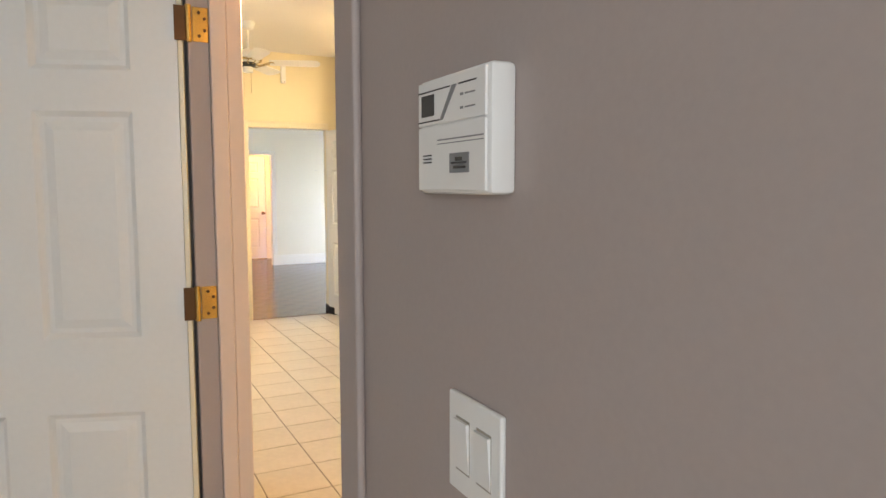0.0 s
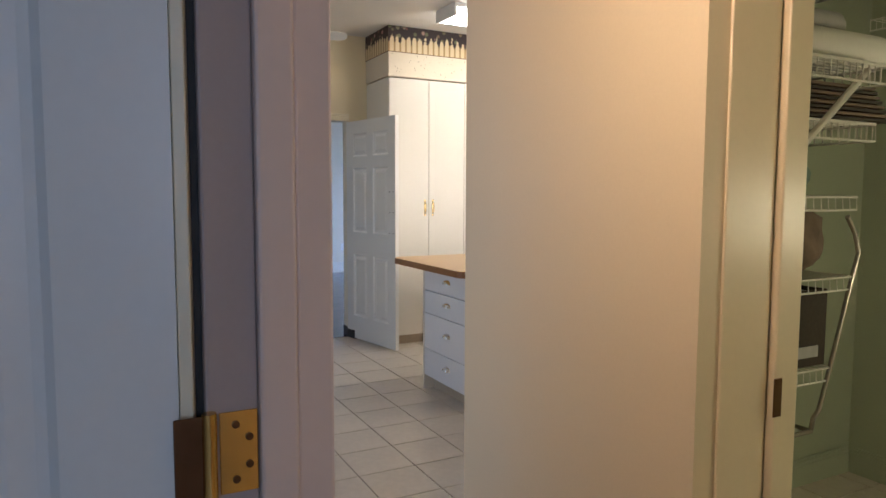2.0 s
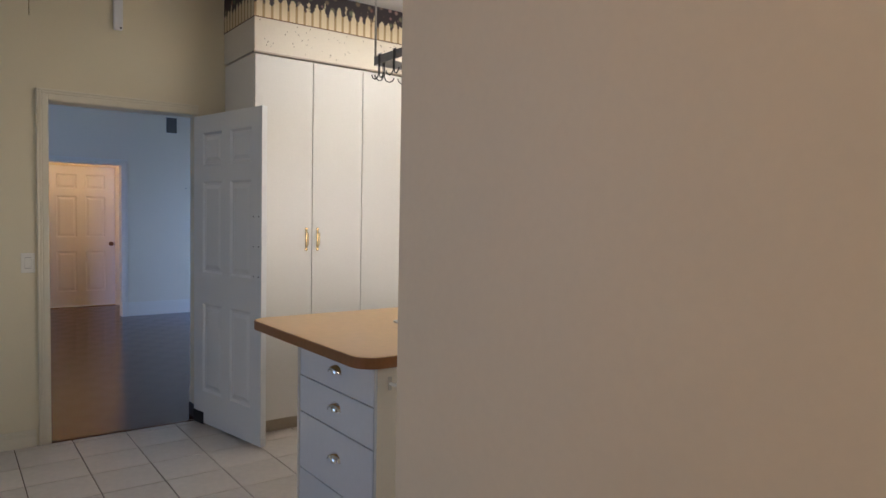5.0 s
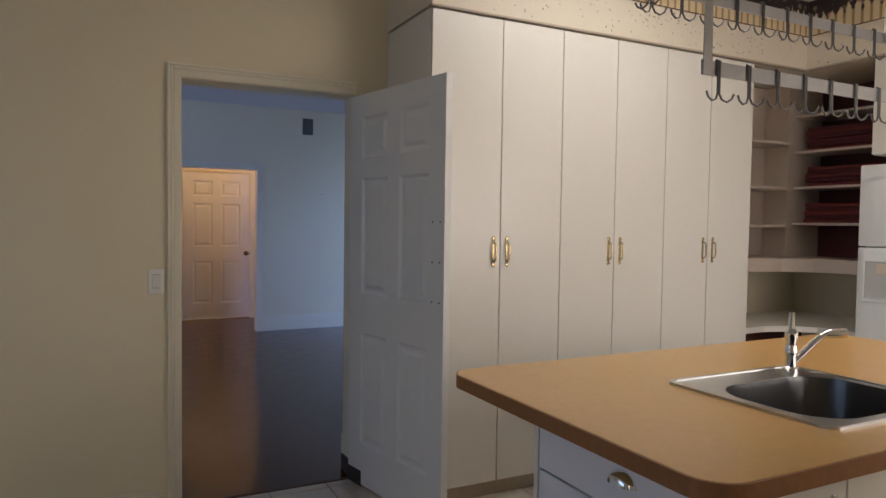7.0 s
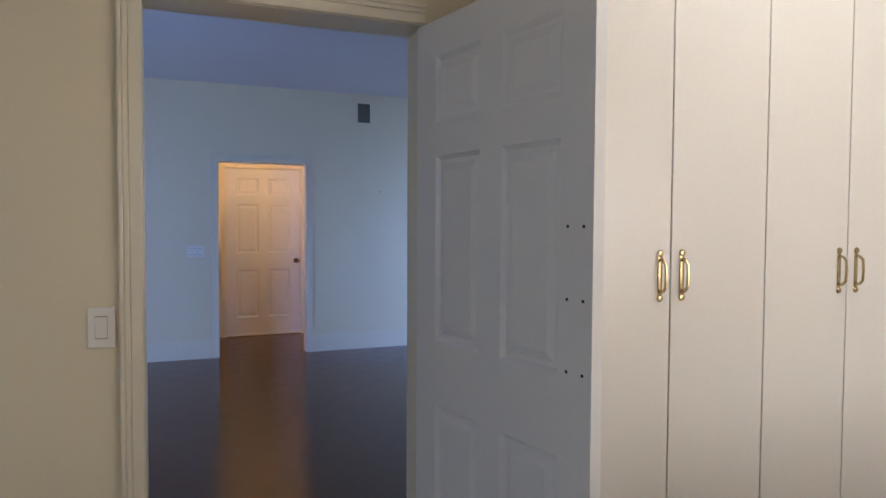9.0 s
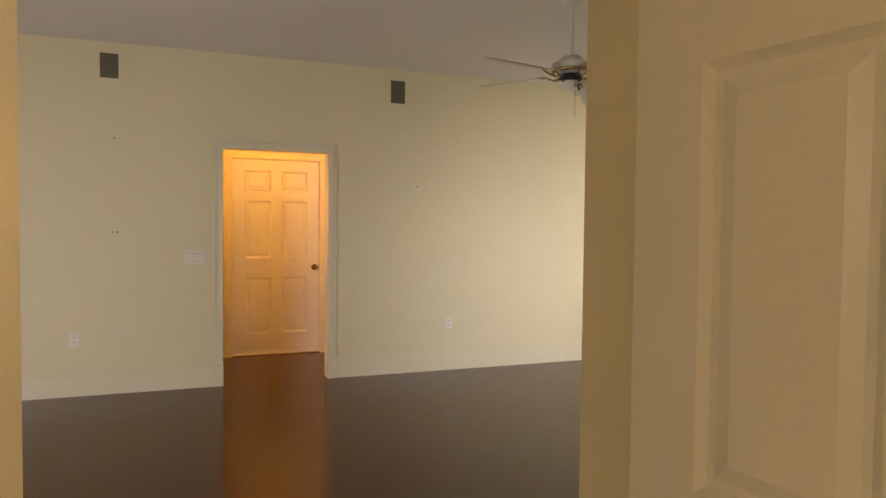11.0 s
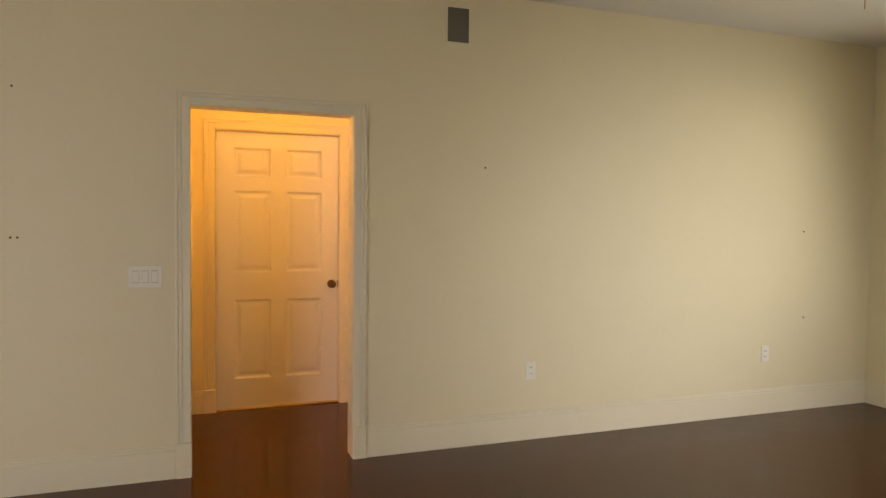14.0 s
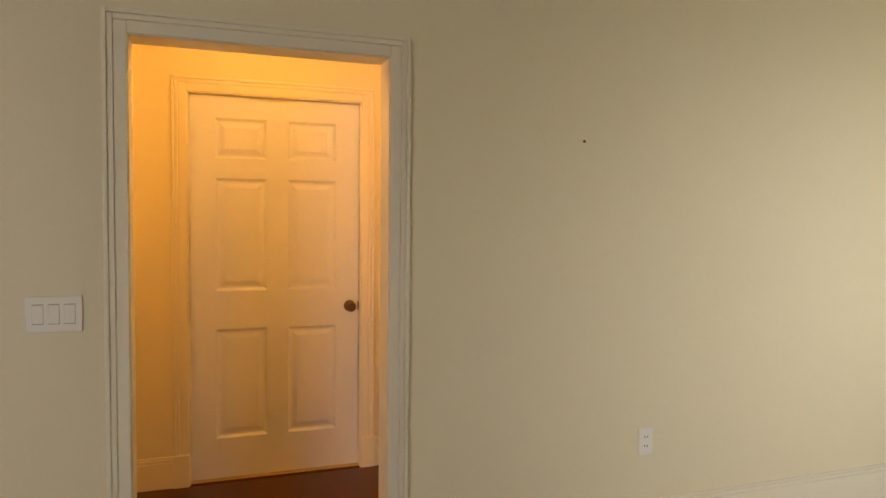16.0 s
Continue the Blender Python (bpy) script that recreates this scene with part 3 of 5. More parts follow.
win = tagged(thing("window_1", pose(EAST, WIN_Y1, WIN_Z0, 0, 0, -90), "white single-hung window with bright daylight outside", "window"), kind="structure")
ww, wh = WIN_Y1 - WIN_Y0, WIN_Z1 - WIN_Z0
part("window_frame", boxes((0, 0.045, 0.07, 0.13, 0, wh), (ww - 0.045, ww, 0.07, 0.13, 0, wh), (0.045, ww - 0.045, 0.07, 0.13, 0, 0.045), (0.045, ww - 0.045, 0.07, 0.13, wh - 0.045, wh), bevel=0.003), VINYL, win)
for nm, z0, z1, y in (("lower_sash", 0.045, wh * 0.44, 0.085), ("upper_sash", wh * 0.44 - 0.03, wh - 0.045, 0.105)):
    s = part(nm, boxes((0.045, 0.085, y - 0.012, y + 0.012, z0, z1), (ww - 0.085, ww - 0.045, y - 0.012, y + 0.012, z0, z1), (0.085, ww - 0.085, y - 0.012, y + 0.012, z0, z0 + 0.04),
                       (0.085, ww - 0.085, y - 0.012, y + 0.012, z1 - 0.04, z1), bevel=0.002), VINYL, win)
    bars = [(0.085 + (ww - 0.17) * f - 0.009, 0.085 + (ww - 0.17) * f + 0.009, y - 0.006, y + 0.006, z0 + 0.04, z1 - 0.04) for f in (0.333, 0.667)]
    zm = (z0 + z1) / 2
    part("muntin", boxes(*bars, (0.085, ww - 0.085, y - 0.005, y + 0.005, zm - 0.009, zm + 0.009)), VINYL, s)
    g = part("pane", boxes((0.08, ww - 0.08, y - 0.002, y + 0.002, z0 + 0.035, z1 - 0.035)), GLASS, s)
    g.visible_shadow = False
part("window_sill", boxes((-0.035, ww + 0.035, -0.045, 0.07, -0.028, 0.0), (-0.02, ww + 0.02, -0.016, 0, -0.075, -0.028), bevel=0.004), TRIM, win)
part("sash_lock", boxes((0.10, 0.13, 0.06, 0.075, wh * 0.40, wh * 0.42), bevel=0.003), BRONZE, win)
SLAT = material("white_blind_slat", (0.80, 0.79, 0.74), 0.45, vary=0.03, bump=0.02)
blind = thing("window_blind", pose(EAST, WIN_Y1, WIN_Z0, 0, 0, -90), "white horizontal slat blind lowered in the window", "blind")
part("valance", boxes((0.005, ww - 0.005, -0.012, 0.055, wh - 0.075, wh - 0.002), bevel=0.004), SLAT, blind)
slat = boxes((0.012, ww - 0.012, -0.024, 0.024, -0.0012, 0.0012))
first = part("slat", slat, SLAT, blind)
first.matrix_basis = pose(0, 0.032, 0.05, -14)
count = int((wh - 0.15) / 0.043)
for i in range(1, count):
    o = first.copy()
    scene.collection.objects.link(o)
    o.matrix_basis = pose(0, 0.032, 0.05 + 0.043 * i, -14)
part("bottom_rail", boxes((0.012, ww - 0.012, 0.008, 0.056, 0.008, 0.028), bevel=0.003), SLAT, blind)
for f in (0.14, 0.5, 0.86):
    part("ladder_cord", boxes((ww * f - 0.001, ww * f + 0.001, 0.006, 0.0075, 0.02, wh - 0.06), (ww * f - 0.001, ww * f + 0.001, 0.056, 0.0575, 0.02, wh - 0.06)), SLAT, blind)

# bright hazy daylight beyond the window
HAZE = glowing("bright_haze", (0.62, 0.80, 1.0), 5.0)
setting("backdrop", boxes((16, 16.1, -6, 34, -2, 14)), HAZE, "overexposed pale daylight outside the window", "backdrop")
LAWN = material("dry_lawn", (0.32, 0.33, 0.20), 0.9, vary=0.3, grain=8, bump=0.1)
setting("ground", boxes((EAST + 0.15, 400, -200, 220, -0.4, -0.25)), LAWN, "pale sunlit lawn outside the window", "ground")

BLADE = material("bleached_blade_veneer", (0.60, 0.55, 0.45), 0.45, vary=0.12, grain=30, bump=0.05)
OPAL = material("frosted_glass_shade", (0.82, 0.80, 0.74), 0.3, vary=0.02, bump=0)


def ceiling_fan(m, drop, radius, turn, label, shades, blade_mat, arms):
    """A five-blade fan; m stands at the blades' height, drop is the distance up to the ceiling."""
    fan = thing("ceiling_fan", m, label, "ceiling fan", "ceiling fans")
    part("canopy", lathe(bmesh.new(), [(0.012, drop - 0.075), (0.05, drop - 0.06), (0.068, drop - 0.02), (0.07, drop)]), VINYL, fan, "", True)
    part("downrod", rod(bmesh.new(), (0, 0, 0.08), (0, 0, drop - 0.06), 0.011, 12), VINYL, fan, "", True)
    motor = part("motor_housing", lathe(bmesh.new(), [(0.02, 0.12), (0.055, 0.11), (0.075, 0.085), (0.115, 0.07), (0.122, 0.045), (0.115, 0.02), (0.07, 0.005), (0.02, 0.0)]), VINYL, fan, "", True)
    part("brass_band", lathe(bmesh.new(), [(0.118, 0.014), (0.121, 0.020), (0.121, 0.028), (0.118, 0.034)]), ANTIQUE, motor, "polished brass band", True)
    part("flywheel", lathe(bmesh.new(), [(0.02, -0.035), (0.066, -0.03), (0.072, -0.005), (0.06, 0.004), (0.02, 0.006)]), BLACK, fan, "dark vented flywheel", True)
    part("switch_housing", lathe(bmesh.new(), [(0.015, -0.085), (0.042, -0.08), (0.046, -0.045), (0.04, -0.035), (0.015, -0.033)]), VINYL, fan, "", True)
    for i in range(5):
        a = radians(turn + 72 * i)
        spin = Matrix.Rotation(a, 4, "Z")
        bm = bmesh.new()
        for s in (-1, 1):
            tube(bm, [spin @ Vector(p) for p in ((0.06, s * 0.012, -0.012), (0.11, s * 0.018, -0.022), (0.15, s * 0.03, -0.008), (0.19, s * 0.028, 0.004), (0.225, s * 0.012, 0.005))], 0.005, 6)
        part("blade_arm", bm, arms, fan, "curved brass blade arm", True)
        bm = bmesh.new()
        rim = [(0.185, -0.05), (0.20, -0.056), (radius - 0.06, -0.068), (radius - 0.02, -0.055), (radius, -0.02), (radius, 0.02), (radius - 0.02, 0.055), (radius - 0.06, 0.068), (0.20, 0.056), (0.185, 0.05)]
        prism(bm, rim, 0.004, 0.010)
        bmesh.ops.transform(bm, matrix=spin @ Matrix.Rotation(radians(-13), 4, "X"), verts=bm.verts)
        part("blade", bm, blade_mat, fan)
    for i in range(shades):
        a = radians(turn + 20 + 360 / shades * i)
        d = Vector((math.cos(a), math.sin(a), 0))
        m2 = Matrix.Translation(d * 0.065 + Vector((0, 0, -0.07))) @ (d * 0.75 + Vector((0, 0, -0.66))).to_track_quat("Z", "Y").to_matrix().to_4x4()
        sh = part("shade", lathe(bmesh.new(), [(0.018, 0.0), (0.03, 0.01), (0.038, 0.05), (0.052, 0.10), (0.049, 0.10), (0.035, 0.05), (0.018, 0.012)], m2), OPAL, fan, "frosted glass tulip shade", True)
        part("shade_collar", lathe(bmesh.new(), [(0.01, -0.02), (0.02, -0.015), (0.022, 0.006), (0.012, 0.008)], m2), ANTIQUE, sh, "", True)
    part("pull_chain", rod(bmesh.new(), (0.02, -0.02, -0.26), (0.02, -0.02, -0.07), 0.0018, 6), ANTIQUE, fan)
    return fan


ceiling_fan(pose(4.40, 9.53, 2.315), LIV_Z - 2.315, 0.66, -22, "white five-blade ceiling fan with brass arms and glass shades", 1, BLADE, ANTIQUE)
ceiling_fan(pose(1.75, 5.55, 2.50), KIT_Z - 2.50, 0.62, -18, "white five-blade kitchen ceiling fan with brass arms", 0, VINYL, ANTIQUE)

# ---- kitchen: tall cabinets and soffit ----
WALLPAPER = material("cream_sprigged_wallpaper", (0.70, 0.63, 0.50), 0.6, vary=0.05, grain=90, bump=0.05)
CAB_Y, CAB_TOP = 6.21, 2.405
TOE = material("beige_toe_kick", (0.45, 0.38, 0.28), 0.5, vary=0.1)


def bail_handle(parent, x, y, z):
    """A brass bail pull on its back plate; the face looks along -y."""
    bm = boxes((x - 0.008, x + 0.008, y - 0.003, y, z - 0.072, z + 0.072), bevel=0.0014)
    lathe(bm, [(0.001, 0), (0.011, 0.001), (0.008, 0.006), (0.001, 0.007)], Matrix.Translation((x, y - 0.001, z + 0.066)) @ Matrix.Rotation(radians(90), 4, "X"), 10)
    lathe(bm, [(0.001, 0), (0.011, 0.001), (0.008, 0.006), (0.001, 0.007)], Matrix.Translation((x, y - 0.001, z - 0.066)) @ Matrix.Rotation(radians(90), 4, "X"), 10)
    h = part("handle", bm, ANTIQUE, parent, "polished brass bail handle", True)
    h.matrix_parent_inverse = parent.matrix_world.inverted()
    bm = tube(bmesh.new(), [(x, y, z + 0.048), (x, y - 0.016, z + 0.046), (x, y - 0.027, z + 0.034), (x, y - 0.029, z), (x, y - 0.027, z - 0.034), (x, y - 0.016, z - 0.046), (x, y, z - 0.048)], 0.0048, 8)
    part("grip", bm, ANTIQUE, h, "", True)


EDGES = [3.022, 3.415, 3.785, 4.150, 4.515, 4.870, 5.235]
for k in range(3):
    x0, x1, xm = EDGES[2 * k], EDGES[2 * k + 2], EDGES[2 * k + 1]
    cab = thing("tall_cabinet", pose((x0 + x1) / 2, 6.48, 0), "white laminate floor-to-soffit cabinet with brass handles", "cabinet", "tall kitchen cabinets")
    inv = cab.matrix_world.inverted()

    def sub(name, bm, mat, parent=cab, label="", smooth=False, inv=inv):
        o = part(name, bm, mat, parent, label, smooth)
        o.matrix_parent_inverse = inv
        return o

    sub("body", boxes((x0 + 0.001, x1 - 0.001, CAB_Y + 0.024, KIT_Y - 0.004, 0.085, CAB_TOP)), LAMINATE)
    sub("toe_kick", boxes((x0 + 0.002, x1 - 0.002, CAB_Y + 0.045, KIT_Y - 0.01, 0, 0.085)), TOE, label="beige recessed toe kick")
    for d0, d1, hx in ((x0, xm, xm - 0.04), (xm, x1, xm + 0.04)):
        door = sub("door", boxes((d0 + 0.0025, d1 - 0.0025, CAB_Y, CAB_Y + 0.021, 0.088, CAB_TOP - 0.006), bevel=0.0015), LAMINATE)
        bail_handle(door, hx, CAB_Y, 1.25)

SOF_X = 5.72
setting("wall_soffit", boxes((3.018, SOF_X + 0.7, CAB_Y - 0.006, KIT_Y - 0.001, CAB_TOP + 0.012, KIT_Z - 0.001), (SOF_X, 6.419, 3.345, CAB_Y - 0.006, CAB_TOP + 0.012, KIT_Z - 0.001)), WALLPAPER,
        "cream sprigged wallpaper soffit above the cabinets", "soffit")
setting("trim_soffit", boxes((3.010, SOF_X, CAB_Y - 0.016, CAB_Y + 0.02, CAB_TOP + 0.001, CAB_TOP + 0.0115), (SOF_X - 0.012, SOF_X + 0.02, 3.345, CAB_Y - 0.02, CAB_TOP + 0.001, CAB_TOP + 0.0115), bevel=0.002), TOE,
        "thin wooden strip under the soffit", "trim")

# printed border: dark ground above, pale picket strips below, scattered blossoms
BORDER = bpy.data.materials.new("floral_picket_border")
BORDER.use_nodes = True
_n, _l = BORDER.node_tree.nodes, BORDER.node_tree.links
_b = _n["Principled BSDF"]
_b.inputs["Roughness"].default_value = 0.6


def _node(kind, **values):
    nd = _n.new(kind)
    for key, value in values.items():
        nd.inputs[key].default_value = value
    return nd


_co = _node("ShaderNodeTexCoord")
_xyz = _node("ShaderNodeSeparateXYZ")
_l.new(_co.outputs["Object"], _xyz.inputs[0])
_run = _node("ShaderNodeMath")
_l.new(_xyz.outputs["X"], _run.inputs[0])
_l.new(_xyz.outputs["Y"], _run.inputs[1])
_mul = _node("ShaderNodeMath")
_mul.operation, _mul.inputs[1].default_value = "MULTIPLY", 115.0
_l.new(_run.outputs[0], _mul.inputs[0])
_sin = _node("ShaderNodeMath")
_sin.operation = "SINE"
_l.new(_mul.outputs[0], _sin.inputs[0])
_noise = _node("ShaderNodeTexNoise", Scale=22.0, Detail=3.0)
_l.new(_co.outputs["Object"], _noise.inputs["Vector"])
_wob = _node("ShaderNodeMath")
_wob.operation, _wob.inputs[1].default_value = "MULTIPLY_ADD", 0.16
_l.new(_noise.outputs["Fac"], _wob.inputs[0])
_l.new(_xyz.outputs["Z"], _wob.inputs[2])
_edge = _node("ShaderNodeMath")
_edge.operation, _edge.inputs[1].default_value = "MULTIPLY_ADD", -0.022
_l.new(_sin.outputs[0], _edge.inputs[0])
_l.new(_wob.outputs[0], _edge.inputs[2])
_fac = _node("ShaderNodeMapRange")
_fac.inputs["From Min"].default_value, _fac.inputs["From Max"].default_value = 2.812, 2.828
_l.new(_edge.outputs[0], _fac.inputs["Value"])
_strip = _node("ShaderNodeMix")
_strip.data_type = "RGBA"
_strip.inputs["A"].default_value, _strip.inputs["B"].default_value = (0.36, 0.24, 0.10, 1), (0.68, 0.56, 0.34, 1)
_sf = _node("ShaderNodeMapRange")
_sf.inputs["From Min"].default_value, _sf.inputs["From Max"].default_value = -0.85, -0.3
_l.new(_sin.outputs[0], _sf.inputs["Value"])
_l.new(_sf.outputs[0], _strip.inputs["Factor"])
_vor = _node("ShaderNodeTexVoronoi", Scale=17.0)
_l.new(_co.outputs["Object"], _vor.inputs["Vector"])
_pet = _node("ShaderNodeMapRange")
_pet.inputs["From Min"].default_value, _pet.inputs["From Max"].default_value, _pet.inputs["To Min"].default_value, _pet.inputs["To Max"].default_value = 0.22, 0.36, 1.0, 0.0
_l.new(_vor.outputs["Distance"], _pet.inputs["Value"])
_hue = _node("ShaderNodeValToRGB")
_hue.color_ramp.elements[0].color, _hue.color_ramp.elements[1].color = (0.42, 0.10, 0.10, 1), (0.34, 0.33, 0.30, 1)
_mid = _hue.color_ramp.elements.new(0.45)
_mid.color = (0.10, 0.13, 0.06, 1)
_mid = _hue.color_ramp.elements.new(0.7)
_mid.color = (0.55, 0.30, 0.27, 1)
_l.new(_vor.outputs["Color"], _hue.inputs["Fac"])
_top = _node("ShaderNodeMix")
_top.data_type = "RGBA"
_top.inputs["A"].default_value = (0.030, 0.018, 0.018, 1)
_l.new(_pet.outputs[0], _top.inputs["Factor"])
_l.new(_hue.outputs["Color"], _top.inputs["B"])
_all = _node("ShaderNodeMix")
_all.data_type = "RGBA"
_l.new(_fac.outputs[0], _all.inputs["Factor"])
_l.new(_strip.outputs["Result"], _all.inputs["A"])
_l.new(_top.outputs["Result"], _all.inputs["B"])
_l.new(_all.outputs["Result"], _b.inputs["Base Color"])

BZ0, BZ1 = 2.628, KIT_Z - 0.002
setting("trim_border", boxes((3.014, SOF_X - 0.004, CAB_Y - 0.009, CAB_Y - 0.006, BZ0, BZ1), (3.0145, 3.0178, CAB_Y - 0.006, KIT_Y - 0.002, BZ0, BZ1), (SOF_X - 0.0035, SOF_X, 3.35, CAB_Y - 0.0095, BZ0, BZ1)), BORDER,
        "dark floral wallpaper border with pale picket strips", "border")
setting("trim_border_line", boxes((3.013, SOF_X - 0.005, CAB_Y - 0.0105, CAB_Y - 0.0065, BZ0 - 0.006, BZ0 - 0.0005), (3.0135, 3.0175, CAB_Y - 0.006, KIT_Y - 0.002, BZ0 - 0.006, BZ0 - 0.0005),
                                  (SOF_X - 0.0045, SOF_X - 0.0005, 3.35, CAB_Y - 0.011, BZ0 - 0.006, BZ0 - 0.0005)), BRONZE, "thin dark printed line under the border", "trim")
sprig = random.Random(8)
bm = bmesh.new()
for i in range(150):
    x, z, a, s = sprig.uniform(3.05, 5.7), sprig.uniform(2.435, 2.61), sprig.uniform(0, 3.1), sprig.uniform(0.005, 0.010)
    v = [(s * math.cos(a), s * math.sin(a)), (0.4 * s * math.sin(a), -0.4 * s * math.cos(a))]
    bm.faces.new([bm.verts.new((x + p * dx, CAB_Y - 0.0068, z + p * dz)) for (dx, dz), p in ((v[0], 1), (v[1], 1), (v[0], -1), (v[1], -1))])
for i in range(90):
    y, z, a, s = sprig.uniform(4.0, 6.15), sprig.uniform(2.435, 2.61), sprig.uniform(0, 3.1), sprig.uniform(0.005, 0.010)
    v = [(s * math.cos(a), s * math.sin(a)), (0.4 * s * math.sin(a), -0.4 * s * math.cos(a))]
    bm.faces.new([bm.verts.new((SOF_X - 0.0008, y + p * dx, z + p * dz)) for (dx, dz), p in ((v[0], 1), (v[1], 1), (v[0], -1), (v[1], -1))])
tagged(part("wallpaper_sprigs", bm, material("sprig_print", (0.30, 0.24, 0.17), 0.7, vary=0.3, bump=0)), "tiny brown and green printed sprigs on the wallpaper", "print", kind="stuff")

# ---- kitchen island ----
# Drawer white with the cool west daylight put into its colour.
COOL = material("daylit_drawer_white", (0.74, 0.74, 0.75), 0.35, vary=0.03, bump=0.03)
IX, IY0, IY1 = 2.722, 4.23, 4.868


def under(ob, name, bm, mat, parent=None, label="", smooth=False):
    """A part built in world places, under ob or under one of its parts."""
    o = part(name, bm, mat, parent or ob, label, smooth)
    if parent is None or parent is ob:
        o.matrix_parent_inverse = ob.matrix_world.inverted()
    return o


def cup_pull(parent, x, y, z):
    """A half-round cup pull on a face that looks along -x."""
    bm = bmesh.new()
    n = 12
    rows = []
    for j in range(5):
        f = j / 4 * math.pi / 2
        rows.append([bm.verts.new((x - 0.026 * math.sin(f) - 0.001, y + 0.042 * math.cos(math.pi * i / n) * (0.35 + 0.65 * math.cos(f) if j < 4 else 0.35), z - 0.008 + 0.032 * math.sin(math.pi * i / n) * (1 - 0.45 * j / 4))) for i in range(n + 1)])
    for a, b in zip(rows, rows[1:]):
        for i in range(n):
            bm.faces.new((a[i], a[i + 1], b[i + 1], b[i]))
    box(bm, x - 0.003, x, y - 0.046, y + 0.046, z - 0.010, z - 0.006)
    bmesh.ops.solidify(bm, geom=bm.faces[:], thickness=0.0015)
    part("cup_pull", bm, CHROME, parent, "chrome cup pull", True)


unit = thing("drawer_cabinet", pose(2.9, 4.53, 0), "white four-drawer base cabinet with chrome cup pulls", "cabinet", "island cabinets")
under(unit, "body", boxes((IX + 0.022, 3.075, IY0 + 0.002, IY1, 0.10, 0.862)), LAMINATE)
under(unit, "side_panel", boxes((IX - 0.002, 3.075, IY1, IY1 + 0.018, 0.0, 0.862)), LAMINATE)
under(unit, "toe_kick", boxes((IX + 0.075, 3.07, IY0 + 0.07, IY1, 0, 0.10)), TOE, label="beige recessed toe kick")
for z0, z1 in ((0.712, 0.850), (0.552, 0.706), (0.300, 0.546), (0.105, 0.294)):
    d = under(unit, "drawer_front", boxes((IX, IX + 0.02, IY0 + 0.003, IY1 - 0.003, z0, z1), bevel=0.002), COOL)
    cup_pull(d, IX, 4.525, (z0 + z1) / 2 + 0.012)
unit.name = "drawer_cabinet"
end = thing("end_cabinet", pose(2.95, 4.2, 0), "cream end panel with a towel rail on the island", "cabinet", "island cabinets")
under(end, "front_panel", boxes((IX + 0.001, 3.065, IY0 - 0.020, IY0, 0.0, 0.860), bevel=0.002), LAMINATE)
rail = tube(bmesh.new(), [(2.775, IY0 - 0.02, 0.80), (2.775, IY0 - 0.055, 0.80), (3.02, IY0 - 0.055, 0.80), (3.02, IY0 - 0.02, 0.80)], 0.006, 8)
under(end, "towel_rail", rail, VINYL, label="white towel rail", smooth=True)
for x in (2.768, 3.013):
    under(end, "rail_post", boxes((x, x + 0.014, IY0 - 0.026, IY0 - 0.020, 0.775, 0.825), bevel=0.001), STEEL)
sinkcab = thing("sink_cabinet", pose(3.35, 4.5, 0), "cream sink base cabinet with two doors and small knobs", "cabinet", "island cabinets")
under(sinkcab, "body", boxes((3.077, 3.68, IY0 + 0.002, IY1, 0.10, 0.66)), LAMINATE)
under(sinkcab, "false_front", boxes((3.070, 3.675, IY0 - 0.020, IY0, 0.722, 0.858), bevel=0.002), LAMINATE)
under(sinkcab, "toe_kick", boxes((3.077, 3.68, IY0 + 0.07, IY1, 0, 0.10)), TOE)
for x0, x1, hx in ((3.070, 3.371, 3.345), (3.375, 3.675, 3.40)):
    d = under(sinkcab, "door", boxes((x0, x1, IY0 - 0.020, IY0, 0.105, 0.714), bevel=0.002), LAMINATE)
    part("knob", lathe(bmesh.new(), [(0.001, 0), (0.006, 0), (0.006, 0.012), (0.014, 0.018), (0.013, 0.026), (0.001, 0.029)], Matrix.Translation((hx, IY0 - 0.020, 0.665)) @ Matrix.Rotation(radians(90), 4, "X"), 14), BRASS, d, "small brass knob", True)
washer = thing("dishwasher", pose(4.0, 4.5, 0), "white built-in dishwasher under the island worktop", "dishwasher")
under(washer, "body", boxes((3.75, 4.29, IY0 + 0.003, IY1 - 0.02, 0.0, 0.855)), VINYL)
under(washer, "door", boxes((3.695, 4.287, IY0 - 0.022, IY0, 0.11, 0.70), bevel=0.004), VINYL)
pan = under(washer, "control_panel", boxes((3.695, 4.287, IY0 - 0.026, IY0, 0.71, 0.85), bevel=0.004), VINYL)
for x, z in ((3.72, 0.80), (3.72, 0.785), (3.86, 0.79)):
    part("vent_slot", boxes((x, x + 0.07, IY0 - 0.0275, IY0 - 0.0255, z, z + 0.006)), INK, pan)
last = thing("base_cabinet", pose(4.45, 4.5, 0), "white base cabinet at the end of the island", "cabinet", "island cabinets")
under(last, "body", boxes((4.29, 4.62, IY0 + 0.002, IY1, 0.10, 0.862)), LAMINATE)
under(last, "door", boxes((4.293, 4.617, IY0 - 0.020, IY0, 0.105, 0.858), bevel=0.002), LAMINATE)
under(last, "toe_kick", boxes((4.29, 4.62, IY0 + 0.07, IY1, 0, 0.10)), TOE)


def rounded(x0, x1, y0, y1, r, n=8):
    pts = []
    for cx, cy, a0 in ((x1 - r, y1 - r, 0), (x0 + r, y1 - r, 90), (x0 + r, y0 + r, 180), (x1 - r, y0 + r, 270)):
        pts += [(cx + r * math.cos(radians(a0 + 90 * i / n)), cy + r * math.sin(radians(a0 + 90 * i / n))) for i in range(n + 1)]
    return pts


